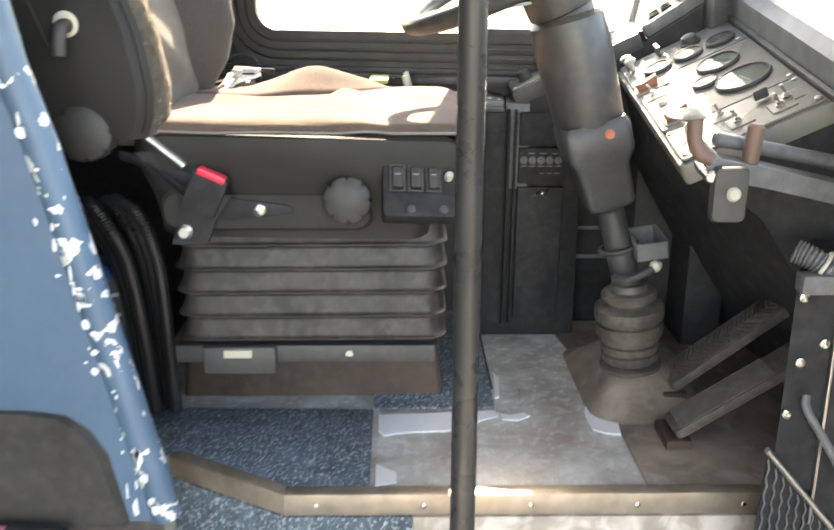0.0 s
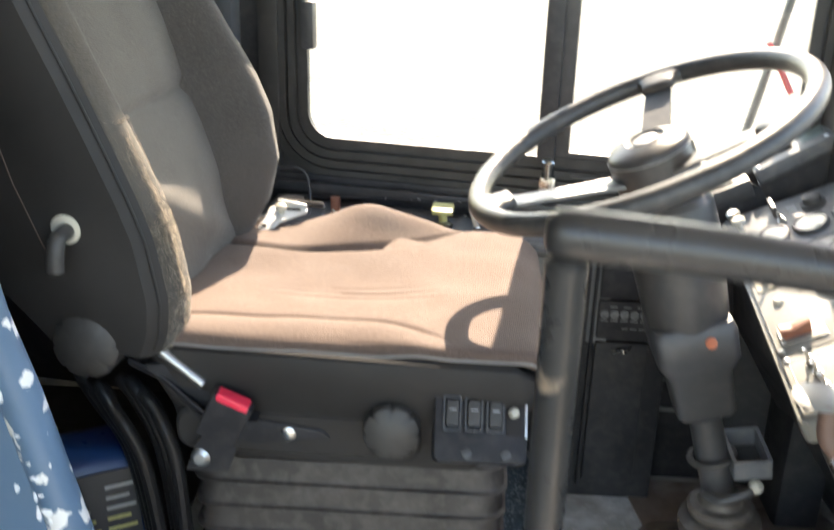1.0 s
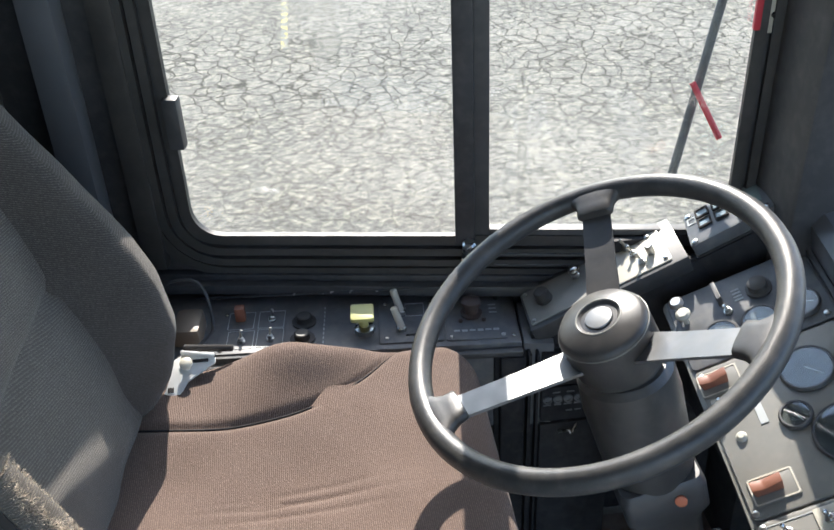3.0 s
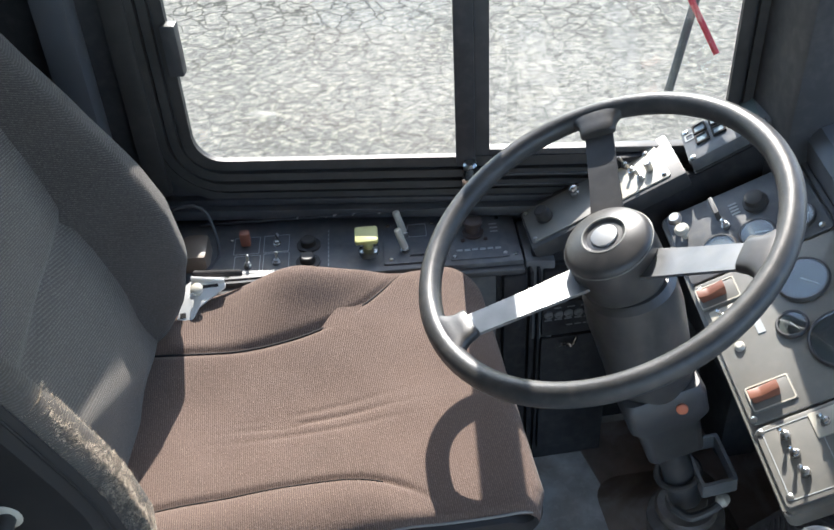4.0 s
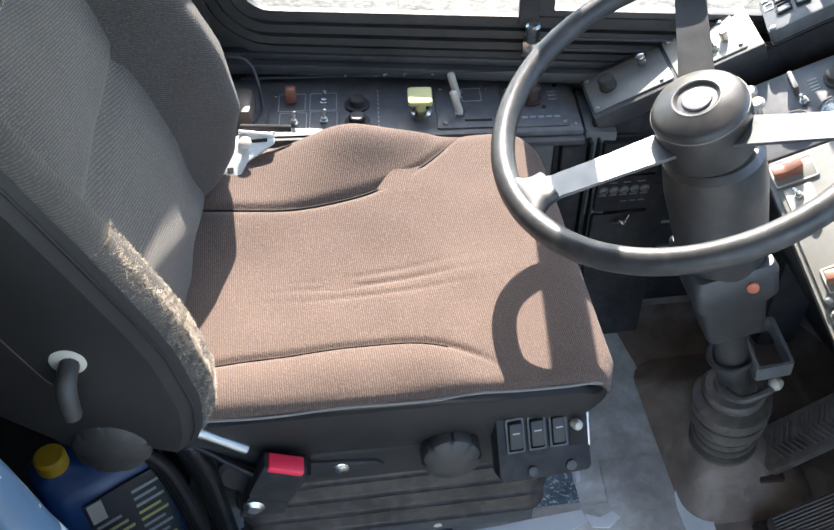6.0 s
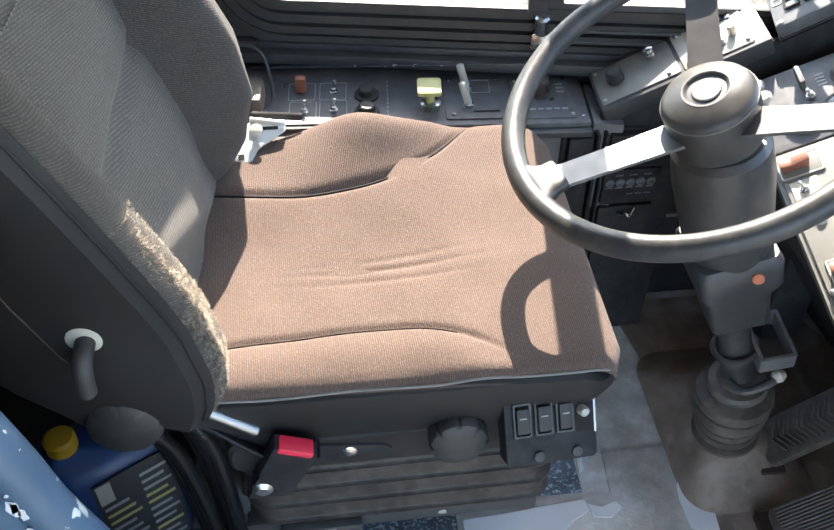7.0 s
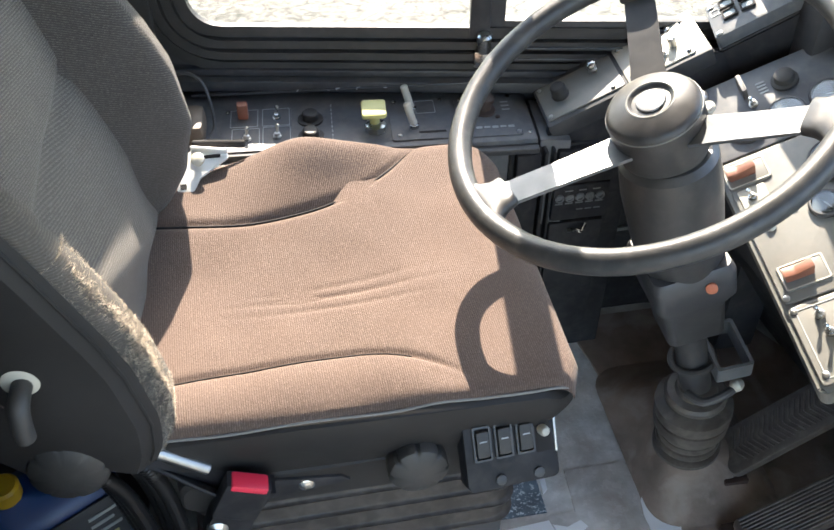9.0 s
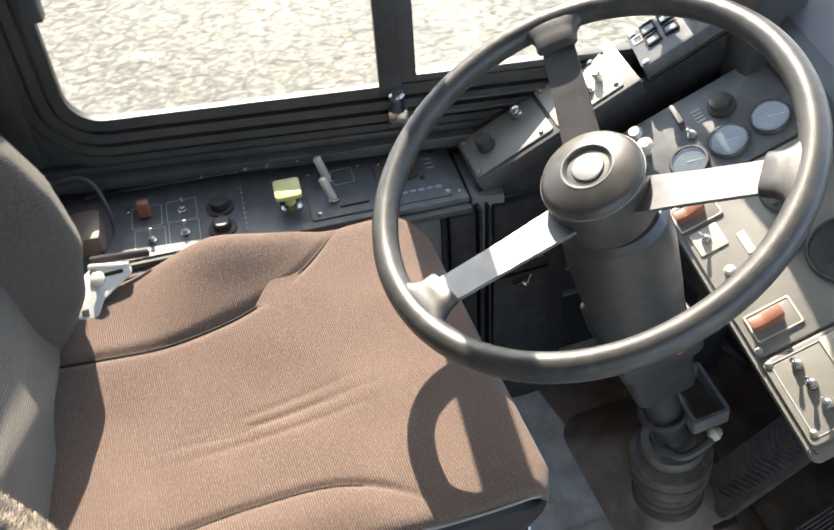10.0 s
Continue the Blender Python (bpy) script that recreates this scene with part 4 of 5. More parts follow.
part("hub_ring", turned(tube([(0.0262 * math.cos(2 * math.pi * k / 40), 0.0262 * math.sin(2 * math.pi * k / 40), 0) for k in range(40)], 0.0013, 8, True), axis_frame(HC + WN * 0.0052, WN)), DASH, hub, "dull metal ring")
part("hub_emblem", lathe([(0.0165, 0), (0.0155, 0.0016), (0.011, 0.0024), (0.004, 0.0028)], HC + WN * 0.0034, WN, 32), SPOKE, hub, "silver oval emblem")
part("hub_seam", turned(tube([(0.0530 * math.cos(2 * math.pi * k / 48), 0.0530 * math.sin(2 * math.pi * k / 48), 0) for k in range(48)], 0.0011, 6, True), axis_frame(HC + WN * -0.0105, WN)), DASH, hub)
# column shroud, from hub down to the floor
CA = HC + WN * -0.078
LOW = Vector((0.372, 1.640, 0.215))
CD = (LOW - CA).normalized()
part("column_shroud", lathe([(0.050, 0.0), (0.057, 0.008), (0.060, 0.05), (0.057, 0.12), (0.053, 0.19), (0.048, 0.20)], CA, CD, 40), HUBPLASTIC, steer, "dusty black column shroud")
lowbox = part("column_sleeve", loft([[tuple(axis_frame(CA, CD, (0, 1, 0)) @ Vector((x, y, h))) for x, y in rounded(w, d, 0.012, 5)] for h, w, d in ((0.165, 0.100, 0.100), (0.175, 0.112, 0.108), (0.215, 0.110, 0.106), (0.240, 0.086, 0.084), (0.300, 0.078, 0.078), (0.308, 0.066, 0.068))]), BLACK, steer, "black telescoping column sleeve")
part("plug", lathe([(0.0075, 0), (0.0075, 0.003), (0.005, 0.004)], (0.318, 1.588, 0.463), (-0.35, -0.90, 0.2), 18), ORANGE, lowbox, "small orange plug")
part("lower_shaft", rod(CA + CD * 0.31, LOW + CD * 0.05, 0.0225, 24), BLACK, steer, "dark column shaft")
clamp = part("clamp", tube([tuple(axis_frame(LOW + CD * -0.055, CD) @ Vector((0.030 * math.cos(2 * math.pi * k / 30), 0.030 * math.sin(2 * math.pi * k / 30), 0))) for k in range(30)], 0.005, 8, True), RUBBER, steer)
lv = part("adjusting_lever", tube(smooth_line([(0.345, 1.612, 0.225), (0.362, 1.590, 0.228), (0.395, 1.590, 0.242), (0.412, 1.600, 0.252)], 6), 0.0065, 10), BLACK, steer, "short lever with a pale tip")
part("lever_tip", lathe([(0.003, 0), (0.009, 0.005), (0.010, 0.012), (0.006, 0.019), (0.002, 0.021)], (0.398, 1.594, 0.246), (0.8, 0.1, 0.3), 16), IVORY, lv)


def boot():
    prof = [(0.052, 0.0), (0.052, 0.006), (0.040, 0.010)]
    for h, r in ((0.022, 0.049), (0.038, 0.048), (0.054, 0.049), (0.072, 0.0565), (0.100, 0.0580)):
        w = 0.010 if h > 0.06 else 0.0055
        prof += [(r - 0.006, h - w - 0.002), (r - 0.001, h - w), (r, h), (r - 0.001, h + w), (r - 0.006, h + w + 0.002)]
    prof += [(0.040, 0.114), (0.036, 0.118), (0.036, 0.122), (0.045, 0.124), (0.046, 0.132), (0.042, 0.137), (0.031, 0.139), (0.029, 0.150), (0.022, 0.152)]
    return lathe(prof, (0.392, 1.642, 0.058), (-0.10, -0.02, 1.0), 40)


part("boot", boot(), BOOTRUBBER, steer, "dusty ribbed rubber boot over a raised floor hump", 40)
structure("floor_hump", loft([[(x, y, z) for x, y in rounded(w, d, r, 6, 0.415, 1.690)] for z, w, d, r in ((0.0035, 0.215, 0.330, 0.05), (0.016, 0.185, 0.280, 0.05), (0.040, 0.150, 0.215, 0.05), (0.053, 0.128, 0.180, 0.05), (0.058, 0.112, 0.160, 0.05))]), DIRTYMAT, "raised dirty brown floor hump under the column boot", "floor")
brk = part("bracket", frame_plate(rounded(0.052, 0.082, 0.004, 3), rounded(0.042, 0.072, 0.003, 3), axis_frame((0.404, 1.640, 0.262), (-0.15, -0.08, 0.98), (1, 0, 0)), 0.028), CONSOLE, steer, "square steel bracket")

# ---- side console under the window ----
console = thing("side_console", (-0.05, 2.0, 0.0), "dark grey switch console along the cab wall", "console")
# flat section: frame with its top face, u along the wall
CT = Matrix.Translation((0.115, 2.064, 0.0)) @ Matrix.Rotation(TAPER + radians(6.3), 4, "Z")  # x along the console, y outwards, z up


def con(u, d, z):
    """Point at u along the console, d in towards the seat, at height z."""
    return CT @ Vector((u, -d, z))


CZ = 0.466
part("console_body", prism([(-0.47, 0.048), (-0.47, -0.134), (0.088, -0.134), (0.088, -0.014)], CT @ Matrix.Translation((0, 0, 0.30)), CZ - 0.30, 0.004), CONSOLE, console)
part("console_lip", turned(box(-0.44, 0.088, -0.148, -0.133, CZ - 0.018, CZ - 0.008, 0.003), CT), BLACK, console)
UPCT = Vector((0, 0, 1))


def plate_on(m, cx, cy, w, h, t=0.0025, r=0.004):
    return prism(rounded(w, h, r, 3, cx, cy), m, t, 0.0008)


TOPM = CT @ Matrix.Translation((0, 0, CZ))


def screw_at(m, x, y, parent, r=0.0034):
    w = m.to_3x3() @ Vector((0, 0, 1))
    return part("screw", lathe([(r, 0), (r, 0.0016), (r * 0.6, 0.0026)], m @ Vector((x, y, 0.0)), w, 10), CHROME, parent)


def toggle(m, x, y, parent, length=0.018, lean=(0.15, 0.25), mat=None):
    w = (m.to_3x3() @ Vector((lean[0], lean[1], 1))).normalized()
    n = m.to_3x3() @ Vector((0, 0, 1))
    p = m @ Vector((x, y, 0.0))
    body = part("toggle_switch", lathe([(0.0062, 0), (0.0062, 0.003), (0.0045, 0.0035), (0.0045, 0.007), (0.003, 0.008)], p, n, 12), CHROME, parent)
    part("bat", lathe([(0.0016, 0), (0.0022, length * 0.6), (0.0030, length), (0.0018, length + 0.002)], p + n * 0.006, w, 10), mat or CHROME, body)
    return body


def outlined(m, cx, cy, w, h, parent):
    o = rounded(w, h, 0.002, 2, cx, cy)
    i = rounded(w - 0.0024, h - 0.0024, 0.0015, 2, cx, cy)
    return part("printed_outline", frame_plate(o, i, m, 0.0006), PAINT, parent)


left_plate = part("switch_plate", plate_on(TOPM, -0.323, -0.074, 0.104, 0.106), CONSOLE, console, "dark plate with four outlined switches")
PM = TOPM @ Matrix.Translation((0, 0, 0.0026))
for cx, cy in ((-0.341, -0.045), (-0.294, -0.045), (-0.338, -0.094), (-0.293, -0.092)):
    outlined(PM, cx, cy, 0.041, 0.045, left_plate)
part("brown_switch", turned(box(-0.350, -0.334, -0.050, -0.036, 0.001, 0.026, 0.003), PM), BROWN, left_plate, "brown rocker")
for cx, cy in ((-0.293, -0.047), (-0.336, -0.098), (-0.292, -0.095)):
    toggle(PM, cx, cy, left_plate, 0.012)
for x, y in ((-0.366, -0.028), (-0.28, -0.124), (-0.366, -0.118)):
    screw_at(PM, x, y, left_plate)
for u, d in ((-0.243, 0.054), (-0.243, 0.098)):
    part("rotary_knob", lathe([(0.019, 0), (0.019, 0.003), (0.0125, 0.004), (0.012, 0.013), (0.010, 0.0145)], con(u, d, CZ), UPCT, 24), RUBBER, console, "small black rotary knob")
for k in range(9):
    part("printed_mark", turned(box(-0.2125, -0.2105, -0.022 - 0.011 * k, -0.016 - 0.011 * k, 0.0, 0.0006, 0), TOPM), PAINT, console)
brake = part("parking_brake_knob", prism(rounded(0.036, 0.034, 0.004, 3), TOPM @ Matrix.Translation((-0.150, -0.082, 0.028)) @ Matrix.Rotation(radians(10), 4, "X"), 0.008, 0.0025), YELLOW, console, "square faded yellow pull knob")
part("stem", rod(con(-0.148, 0.086, CZ), con(-0.150, 0.082, CZ + 0.029), 0.0075), YELLOW, brake)
part("nut", lathe([(0.016, 0), (0.016, 0.009), (0.011, 0.011)], con(-0.148, 0.087, CZ), UPCT, 8), CHROME, brake, "chrome nut")
mid_plate = part("switch_plate", plate_on(TOPM, -0.077, -0.070, 0.098, 0.104), CONSOLE, console, "dark plate with two ivory levers")
for u, d, l in ((-0.091, 0.091, 0.034), (-0.091, 0.047, 0.036)):
    body = part("ivory_lever", rod(con(u, d, CZ + 0.006), con(u - 0.011, d - 0.008, CZ + 0.006 + l), 0.0058, 14), IVORY, console, "ivory lever switch")
    part("collar", lathe([(0.0075, 0), (0.0075, 0.006), (0.004, 0.008)], con(u, d, CZ + 0.002), UPCT, 12), CHROME, body)
outlined(PM, -0.070, -0.040, 0.030, 0.034, mid_plate)
for x, y in ((-0.114, -0.112), (-0.116, -0.024), (-0.045, -0.024)):
    screw_at(PM, x, y, mid_plate)
part("printed_bar", turned(box(-0.085, -0.045, -0.107, -0.103, 0, 0.0006, 0), PM), SEAM, mid_plate)
front_plate = part("control_plate", plate_on(TOPM, 0.022, -0.072, 0.092, 0.104), CONSOLE, console, "grey mirror control plate with worn lettering")
ctrl = part("rotary_knob", lathe([(0.017, 0), (0.017, 0.004), (0.011, 0.006), (0.011, 0.018), (0.015, 0.020), (0.015, 0.026), (0.012, 0.028)], con(0.018, 0.060, CZ + 0.002), UPCT, 20), surface("brown_black_knob", (0.06, 0.04, 0.033), 0.4), front_plate, "dark brown control knob")
for x in (0.0, 0.036):
    part("screw", lathe([(0.0035, 0), (0.0035, 0.002)], PM @ Vector((x, -0.078, 0)), UPCT, 10), ctrl.data.materials[0], front_plate)
for k in range(6):
    part("printed_mark", turned(box(-0.012 + 0.012 * k, -0.003 + 0.012 * k, -0.104 - 0.001 * (k % 2), -0.100, 0, 0.0006, 0), PM), PAINT, front_plate)
for k in range(3):
    part("printed_mark", turned(box(0.046, 0.058, -0.040 - 0.010 * k, -0.037 - 0.010 * k, 0, 0.0006, 0), PM), PAINT, front_plate)
for x, y in ((-0.016, -0.028), (0.060, -0.024), (0.062, -0.117), (-0.016, -0.117)):
    screw_at(PM, x, y, front_plate)
screw_at(TOPM, 0.078, -0.118, console)

part("console_joint", prism([(0.196, 1.924), (0.240, 1.915), (0.250, 2.015), (0.205, 2.030)], Matrix.Translation((0, 0, 0.30)), 0.163, 0.002), CONSOLE, console)
# sloped section rising to the front: corner points of its top face
SP0, SP1 = Vector((0.207, 1.932, 0.480)), Vector((0.430, 1.926, 0.590))
SQ0 = Vector((0.218, 2.020, 0.490))
slope_u = (SP1 - SP0).normalized()
slope_n = slope_u.cross((SQ0 - SP0)).normalized()
SLM = axis_frame(SP0, slope_n, slope_u)  # x up the slope, y towards the wall
SL = (SP1 - SP0).length
part("slope_body", prism([(0, -0.004), (SL + 0.004, -0.004), (SL + 0.006, 0.098), (0, 0.098)], SLM @ Matrix.Translation((0, 0, -0.03)), 0.03, 0.003), BLACK, console)
p1 = part("switch_plate", plate_on(SLM, 0.064, 0.044, 0.120, 0.078), DASH, console, "grey plate with a knob and screws")
SPM = SLM @ Matrix.Translation((0, 0, 0.0026))
SLW = SLM.to_3x3() @ Vector((0, 0, 1))
part("rotary_knob", lathe([(0.0135, 0), (0.0135, 0.003), (0.0125, 0.004), (0.0115, 0.017), (0.0095, 0.019)], SPM @ Vector((0.036, 0.047, 0)), SLW, 12), RUBBER, p1)
part("chrome_knob", lathe([(0.007, 0), (0.007, 0.004), (0.005, 0.005), (0.008, 0.012), (0.007, 0.016), (0.004, 0.018)], SPM @ Vector((0.094, 0.064, 0)), SLW, 16), CHROME, p1)
for x, y in ((0.010, 0.012), (0.010, 0.076), (0.108, 0.012), (0.100, 0.076)):
    screw_at(SPM, x, y, p1)
p2 = part("switch_plate", plate_on(SLM, 0.181, 0.046, 0.102, 0.084), CREAM, console, "bright cream plate with toggle switches")
for x, y in ((0.180, 0.070), (0.185, 0.050), (0.191, 0.026)):
    toggle(SPM, x, y, p2, 0.012, (-0.3, 0.2))
part("push_button", lathe([(0.006, 0), (0.006, 0.014), (0.0045, 0.016)], SPM @ Vector((0.209, 0.036, 0)), SLW, 14), SILVER, p2)
for x, y in ((0.214, 0.074), (0.224, 0.012), (0.138, 0.012), (0.138, 0.080)):
    screw_at(SPM, x, y, p2, 0.004)
# display box beyond the sloped section
DM = axis_frame(Vector((0.447, 1.965, 0.600)), Vector((-0.588, 0.009, 0.837)), Vector((0.818, -0.194, 0.542)))  # x on up the slope
disp = part("display_box", prism(rounded(0.128, 0.074, 0.005, 3, 0.064, 0.0060), DM @ Matrix.Translation((0, 0, -0.020)), 0.022, 0.003), CONSOLE, console, "dark display box with square keys")
DT = DM @ Matrix.Translation((0, 0, 0.0022))
for kx in range(2):
    for ky in range(2):
        cx, cy = 0.030 + 0.026 * kx, 0.006 + 0.023 * ky
        key = part("key", frame_plate(rounded(0.021, 0.019, 0.002, 2, cx, cy), rounded(0.0155, 0.0135, 0.0015, 2, cx, cy), DT, 0.0035), SEAM, disp)
        part("key_face", prism(rounded(0.0155, 0.0135, 0.001, 2, cx, cy), DT, 0.0016, 0), surface("worn_key_blue", (0.20, 0.26, 0.29), 0.35, vary=0.25, scale=60) if not bpy.data.materials.get("worn_key_blue") else bpy.data.materials["worn_key_blue"], key)
part("printed_outline", frame_plate(rounded(0.015, 0.015, 0.002, 2, 0.012, 0.022), rounded(0.010, 0.010, 0.001, 2, 0.012, 0.022), DT, 0.0008), PAINT, disp)
part("screen", prism(rounded(0.036, 0.040, 0.002, 2, 0.098, 0.014), DT, 0.0012, 0), surface("lcd_screen", (0.16, 0.20, 0.20), 0.15, vary=0.1), disp, "small grey display screen")
for x, y in ((0.008, -0.024), (0.008, 0.036), (0.118, -0.024)):
    screw_at(DT, x, y, disp, 0.0045)
part("display_bracket", loft([[tuple(DM @ Vector((x, y, z))) for x, y in ((-0.002, -0.030), (0.128, -0.030), (0.128, 0.042), (-0.002, 0.042))] for z in (-0.060, -0.021)]), PILLAR, console, "black mounting box under the display")
# black upright under the slope and the display, down to the dash
part("slope_front", loft([[tuple(p + Vector((0, d, 0))) for p in (SP0 - slope_n * 0.006, SP1 - slope_n * 0.006, DM @ Vector((0.0, -0.033, -0.024)), DM @ Vector((0.128, -0.033, -0.024)), Vector((0.575, 1.895, 0.40)), Vector((0.205, 1.930, 0.33)))] for d in (0.0, 0.010)]), HOUSING, console)
# lower cabinet under the console with fuse panel
cab = thing("fuse_cabinet", (0.24, 2.0, 0.0), "black cabinet with a worn breaker panel under the console", "cabinet")
part("cabinet_body", box(0.150, 0.345, 1.922, 2.05, 0.0, 0.452, 0.006), HOUSING, cab)
part("cabinet_side", box(0.158, 0.196, 1.908, 1.924, 0.03, 0.448, 0.005), HOUSING, cab)
for x0, x1 in ((0.200, 0.205), (0.213, 0.217)):
    part("frame_bead", box(x0, x1, 1.906, 1.924, 0.03, 0.452, 0.0015), HOUSING, cab)
part("cabinet_top_panel", box(0.222, 0.312, 1.908, 1.924, 0.385, 0.448, 0.004), HOUSING, cab)
fp = part("breaker_panel", box(0.222, 0.312, 1.910, 1.924, 0.312, 0.381, 0.004), HOUSING, cab, "dark panel with a row of round breakers")
for k in range(5):
    part("breaker", lathe([(0.0072, 0), (0.0072, 0.003), (0.0045, 0.0035), (0.0042, 0.001)], (0.232 + 0.0162 * k, 1.910, 0.358), (0, -1, 0), 14), CONSOLE, fp)
for k in range(5):
    part("printed_mark", box(0.226 + 0.0162 * k, 0.238 + 0.0162 * k, 1.9092, 1.9102, 0.3455, 0.348, 0), CONSOLE, fp)
for k in range(3):
    part("printed_mark", box(0.240 + 0.022 * k, 0.252 + 0.022 * k, 1.9092, 1.9102, 0.370, 0.372, 0), CONSOLE, fp)
    part("printed_mark", box(0.262 + 0.014 * k, 0.272 + 0.014 * k, 1.9092, 1.9102, 0.332, 0.334, 0), CONSOLE, fp)
dr = part("cabinet_door", box(0.222, 0.310, 1.911, 1.924, 0.04, 0.306, 0.004), HOUSING, cab)
part("door_latch", tube(smooth_line([(0.252, 1.908, 0.292), (0.264, 1.900, 0.299), (0.270, 1.898, 0.296), (0.280, 1.908, 0.303)], 5), 0.0026, 8), CHROME, dr, "small chrome latch")
for z in (0.20, 0.14):
    part("louvre", box(0.345, 0.42, 1.99, 1.998, z, z + 0.008, 0.002), CONSOLE, cab)
part("kick_panel", box(0.345, 0.56, 1.998, 2.03, 0.0, 0.58, 0.004), HOUSING, cab)

# storage pouch beside the seat
pouch = thing("map_pocket", (-0.31, 2.03, 0.46), "brown leather pocket in a wire frame beside the seat", "pocket")
part("pocket_body", turned(box(-0.440, -0.396, -0.100, -0.035, 0.440, 0.495, 0.012), CT), surface("brown_leather", (0.20, 0.155, 0.115), 0.45, vary=0.2), pouch)
part("wire_frame", tube(smooth_line([con(-0.47, 0.02, 0.46), con(-0.462, 0.018, 0.520), con(-0.420, 0.02, 0.536), con(-0.394, 0.03, 0.520), con(-0.384, 0.06, 0.47), con(-0.40, 0.10, 0.468)], 6), 0.0025, 8), BLACK, pouch)

# ---- instrument dash ----
# plane through the panel: near left corner, far left, and up to the right
D0, D1, D2 = Vector((0.380, 1.405, 0.448)), Vector((0.395, 1.865, 0.520)), Vector((0.560, 1.790, 0.594))
du = (D1 - D0).normalized()
dn = (D2 - D0).cross(D1 - D0).normalized()
if dn.z < 0:
    dn = -dn
DPM = axis_frame(D0, dn, du)  # x away along the left edge, y = n x u (towards the seat side)
side = -1 if (DPM.to_3x3() @ Vector((0, 1, 0))).x < 0 else 1


def dsh(a, b, h=0.0):
    """Point on the dash: a along its left edge from the near corner, b across towards the windscreen, h proud."""
    return DPM @ Vector((a, side * b, h))


def dash_plate(a0, a1, b0, b1, t, h=0.0, r=0.006, bev=0.002):
    return prism(rounded(a1 - a0, b1 - b0, r, 4, (a0 + a1) / 2, side * (b0 + b1) / 2), DPM @ Matrix.Translation((0, 0, h)), t, bev)


dash = thing("dashboard", (0.6, 1.65, 0.0), "sloping grey instrument dashboard with gauges and toggle switches", "dashboard")
part("dash_body", dash_plate(0.012, 0.505, -0.004, 0.215, 0.032, -0.033, 0.010, 0.005), DASH, dash)
near_panel = part("dash_panel", dash_plate(0.020, 0.128, 0.003, 0.203, 0.004), DASH, dash, "grey panel of toggle switches")
far_panel = part("dash_panel", dash_plate(0.132, 0.362, 0.003, 0.203, 0.004), DASH, dash, "grey gauge panel")
top_panel = part("dash_panel", dash_plate(0.366, 0.500, 0.003, 0.203, 0.004), CONSOLE, dash, "dark gauge panel")
part("dash_cowl", loft([[tuple(dsh(a, b, h)) for b, h in ((0.206, -0.02), (0.214, 0.012), (0.224, 0.046), (0.245, 0.055), (0.46, 0.00), (0.46, -0.09), (0.22, -0.09))] for a in (-0.40, 0.0, 0.25, 0.49, 0.52)]), CURTAIN, dash, "pale grey cowl behind the gauges")
part("dash_edge", dash_plate(-0.38, 0.512, 0.2055, 0.2125, 0.012, 0.0, 0.001, 0.001), BLACK, dash)
part("dash_underside", loft([[tuple(dsh(a, b, -0.032)) for a, b in ((0.04, 0.02), (0.50, 0.006), (0.50, 0.30), (0.04, 0.30))], [(0.52, 1.47, 0.36), (0.44, 1.92, 0.36), (0.80, 1.92, 0.32), (0.80, 1.47, 0.32)], [(0.70, 1.45, 0.10), (0.60, 1.95, 0.10), (0.95, 1.95, 0.08), (0.95, 1.45, 0.08)], [(0.72, 1.40, 0.0), (0.66, 1.95, 0.0), (0.95, 1.95, 0.0), (0.95, 1.4, 0.0)]]), PILLAR, dash, "black housing under the dash")
dw = DPM.to_3x3() @ Vector((0, 0, 1))


def gauge(a, b, r, parent):
    g = part("gauge", lathe([(r, 0), (r + 0.001, 0.004), (r - 0.001, 0.007), (r - 0.003, 0.007), (r - 0.004, 0.003)], dsh(a, b, 0.004), dw, 36), BLACK, parent, "round gauge with a black bezel")
    part("dial", lathe([(r - 0.004, 0), (r - 0.004, 0.001)], dsh(a, b, 0.0072), dw, 30), GAUGEFACE, g)
    part("needle", prism([(-0.001, -0.003), (0.001, -0.003), (0.0006, r * 0.65), (-0.0006, r * 0.65)], DPM @ Matrix.Translation((a, side * b, 0.0083)) @ Matrix.Rotation(radians(40 + 300 * a), 4, "Z"), 0.0006, 0), PAINT, g)
    part("glass", lathe([(r - 0.003, 0), (r - 0.003, 0.0008)], dsh(a, b, 0.0094), dw, 30), GAUGEGLASS, g)
    return g


for a, b, r, pn in ((0.404, 0.057, 0.0245, top_panel), (0.404, 0.111, 0.0250, top_panel), (0.405, 0.167, 0.0250, top_panel), (0.304, 0.135, 0.034, far_panel), (0.246, 0.098, 0.020, far_panel), (0.200, 0.145, 0.042, far_panel)):
    gauge(a, b, r, pn)


def key_switch(a, b, parent):
    """Brown rocker on an outlined pale plate."""
    pl = part("switch_base", dash_plate(a - 0.020, a + 0.018, b - 0.022, b + 0.034, 0.0025, 0.004, 0.003, 0.0006), DASH, parent)
    part("printed_outline", frame_plate(rounded(0.036, 0.054, 0.003, 2, a - 0.001, side * (b + 0.006)), rounded(0.0325, 0.0505, 0.002, 2, a - 0.001, side * (b + 0.006)), DPM @ Matrix.Translation((0, 0, 0.0066)), 0.0006), CREAM, pl)
    m = DPM @ Matrix.Translation((a, side * b, 0.006))
    poly = [(-0.017, 0.0), (0.017, 0.0), (0.019, 0.016), (0.004, 0.013), (-0.019, 0.018)]
    part("brown_rocker", prism(poly, m @ Matrix.Rotation(radians(90), 4, "Z") @ Matrix.Rotation(radians(90), 4, "X") @ Matrix.Translation((0, 0, -0.008)), 0.014, 0.0025), BROWN, pl, "brown rocker knob")
    return pl


key_switch(0.166, 0.033, far_panel)
key_switch(0.336, 0.024, far_panel)


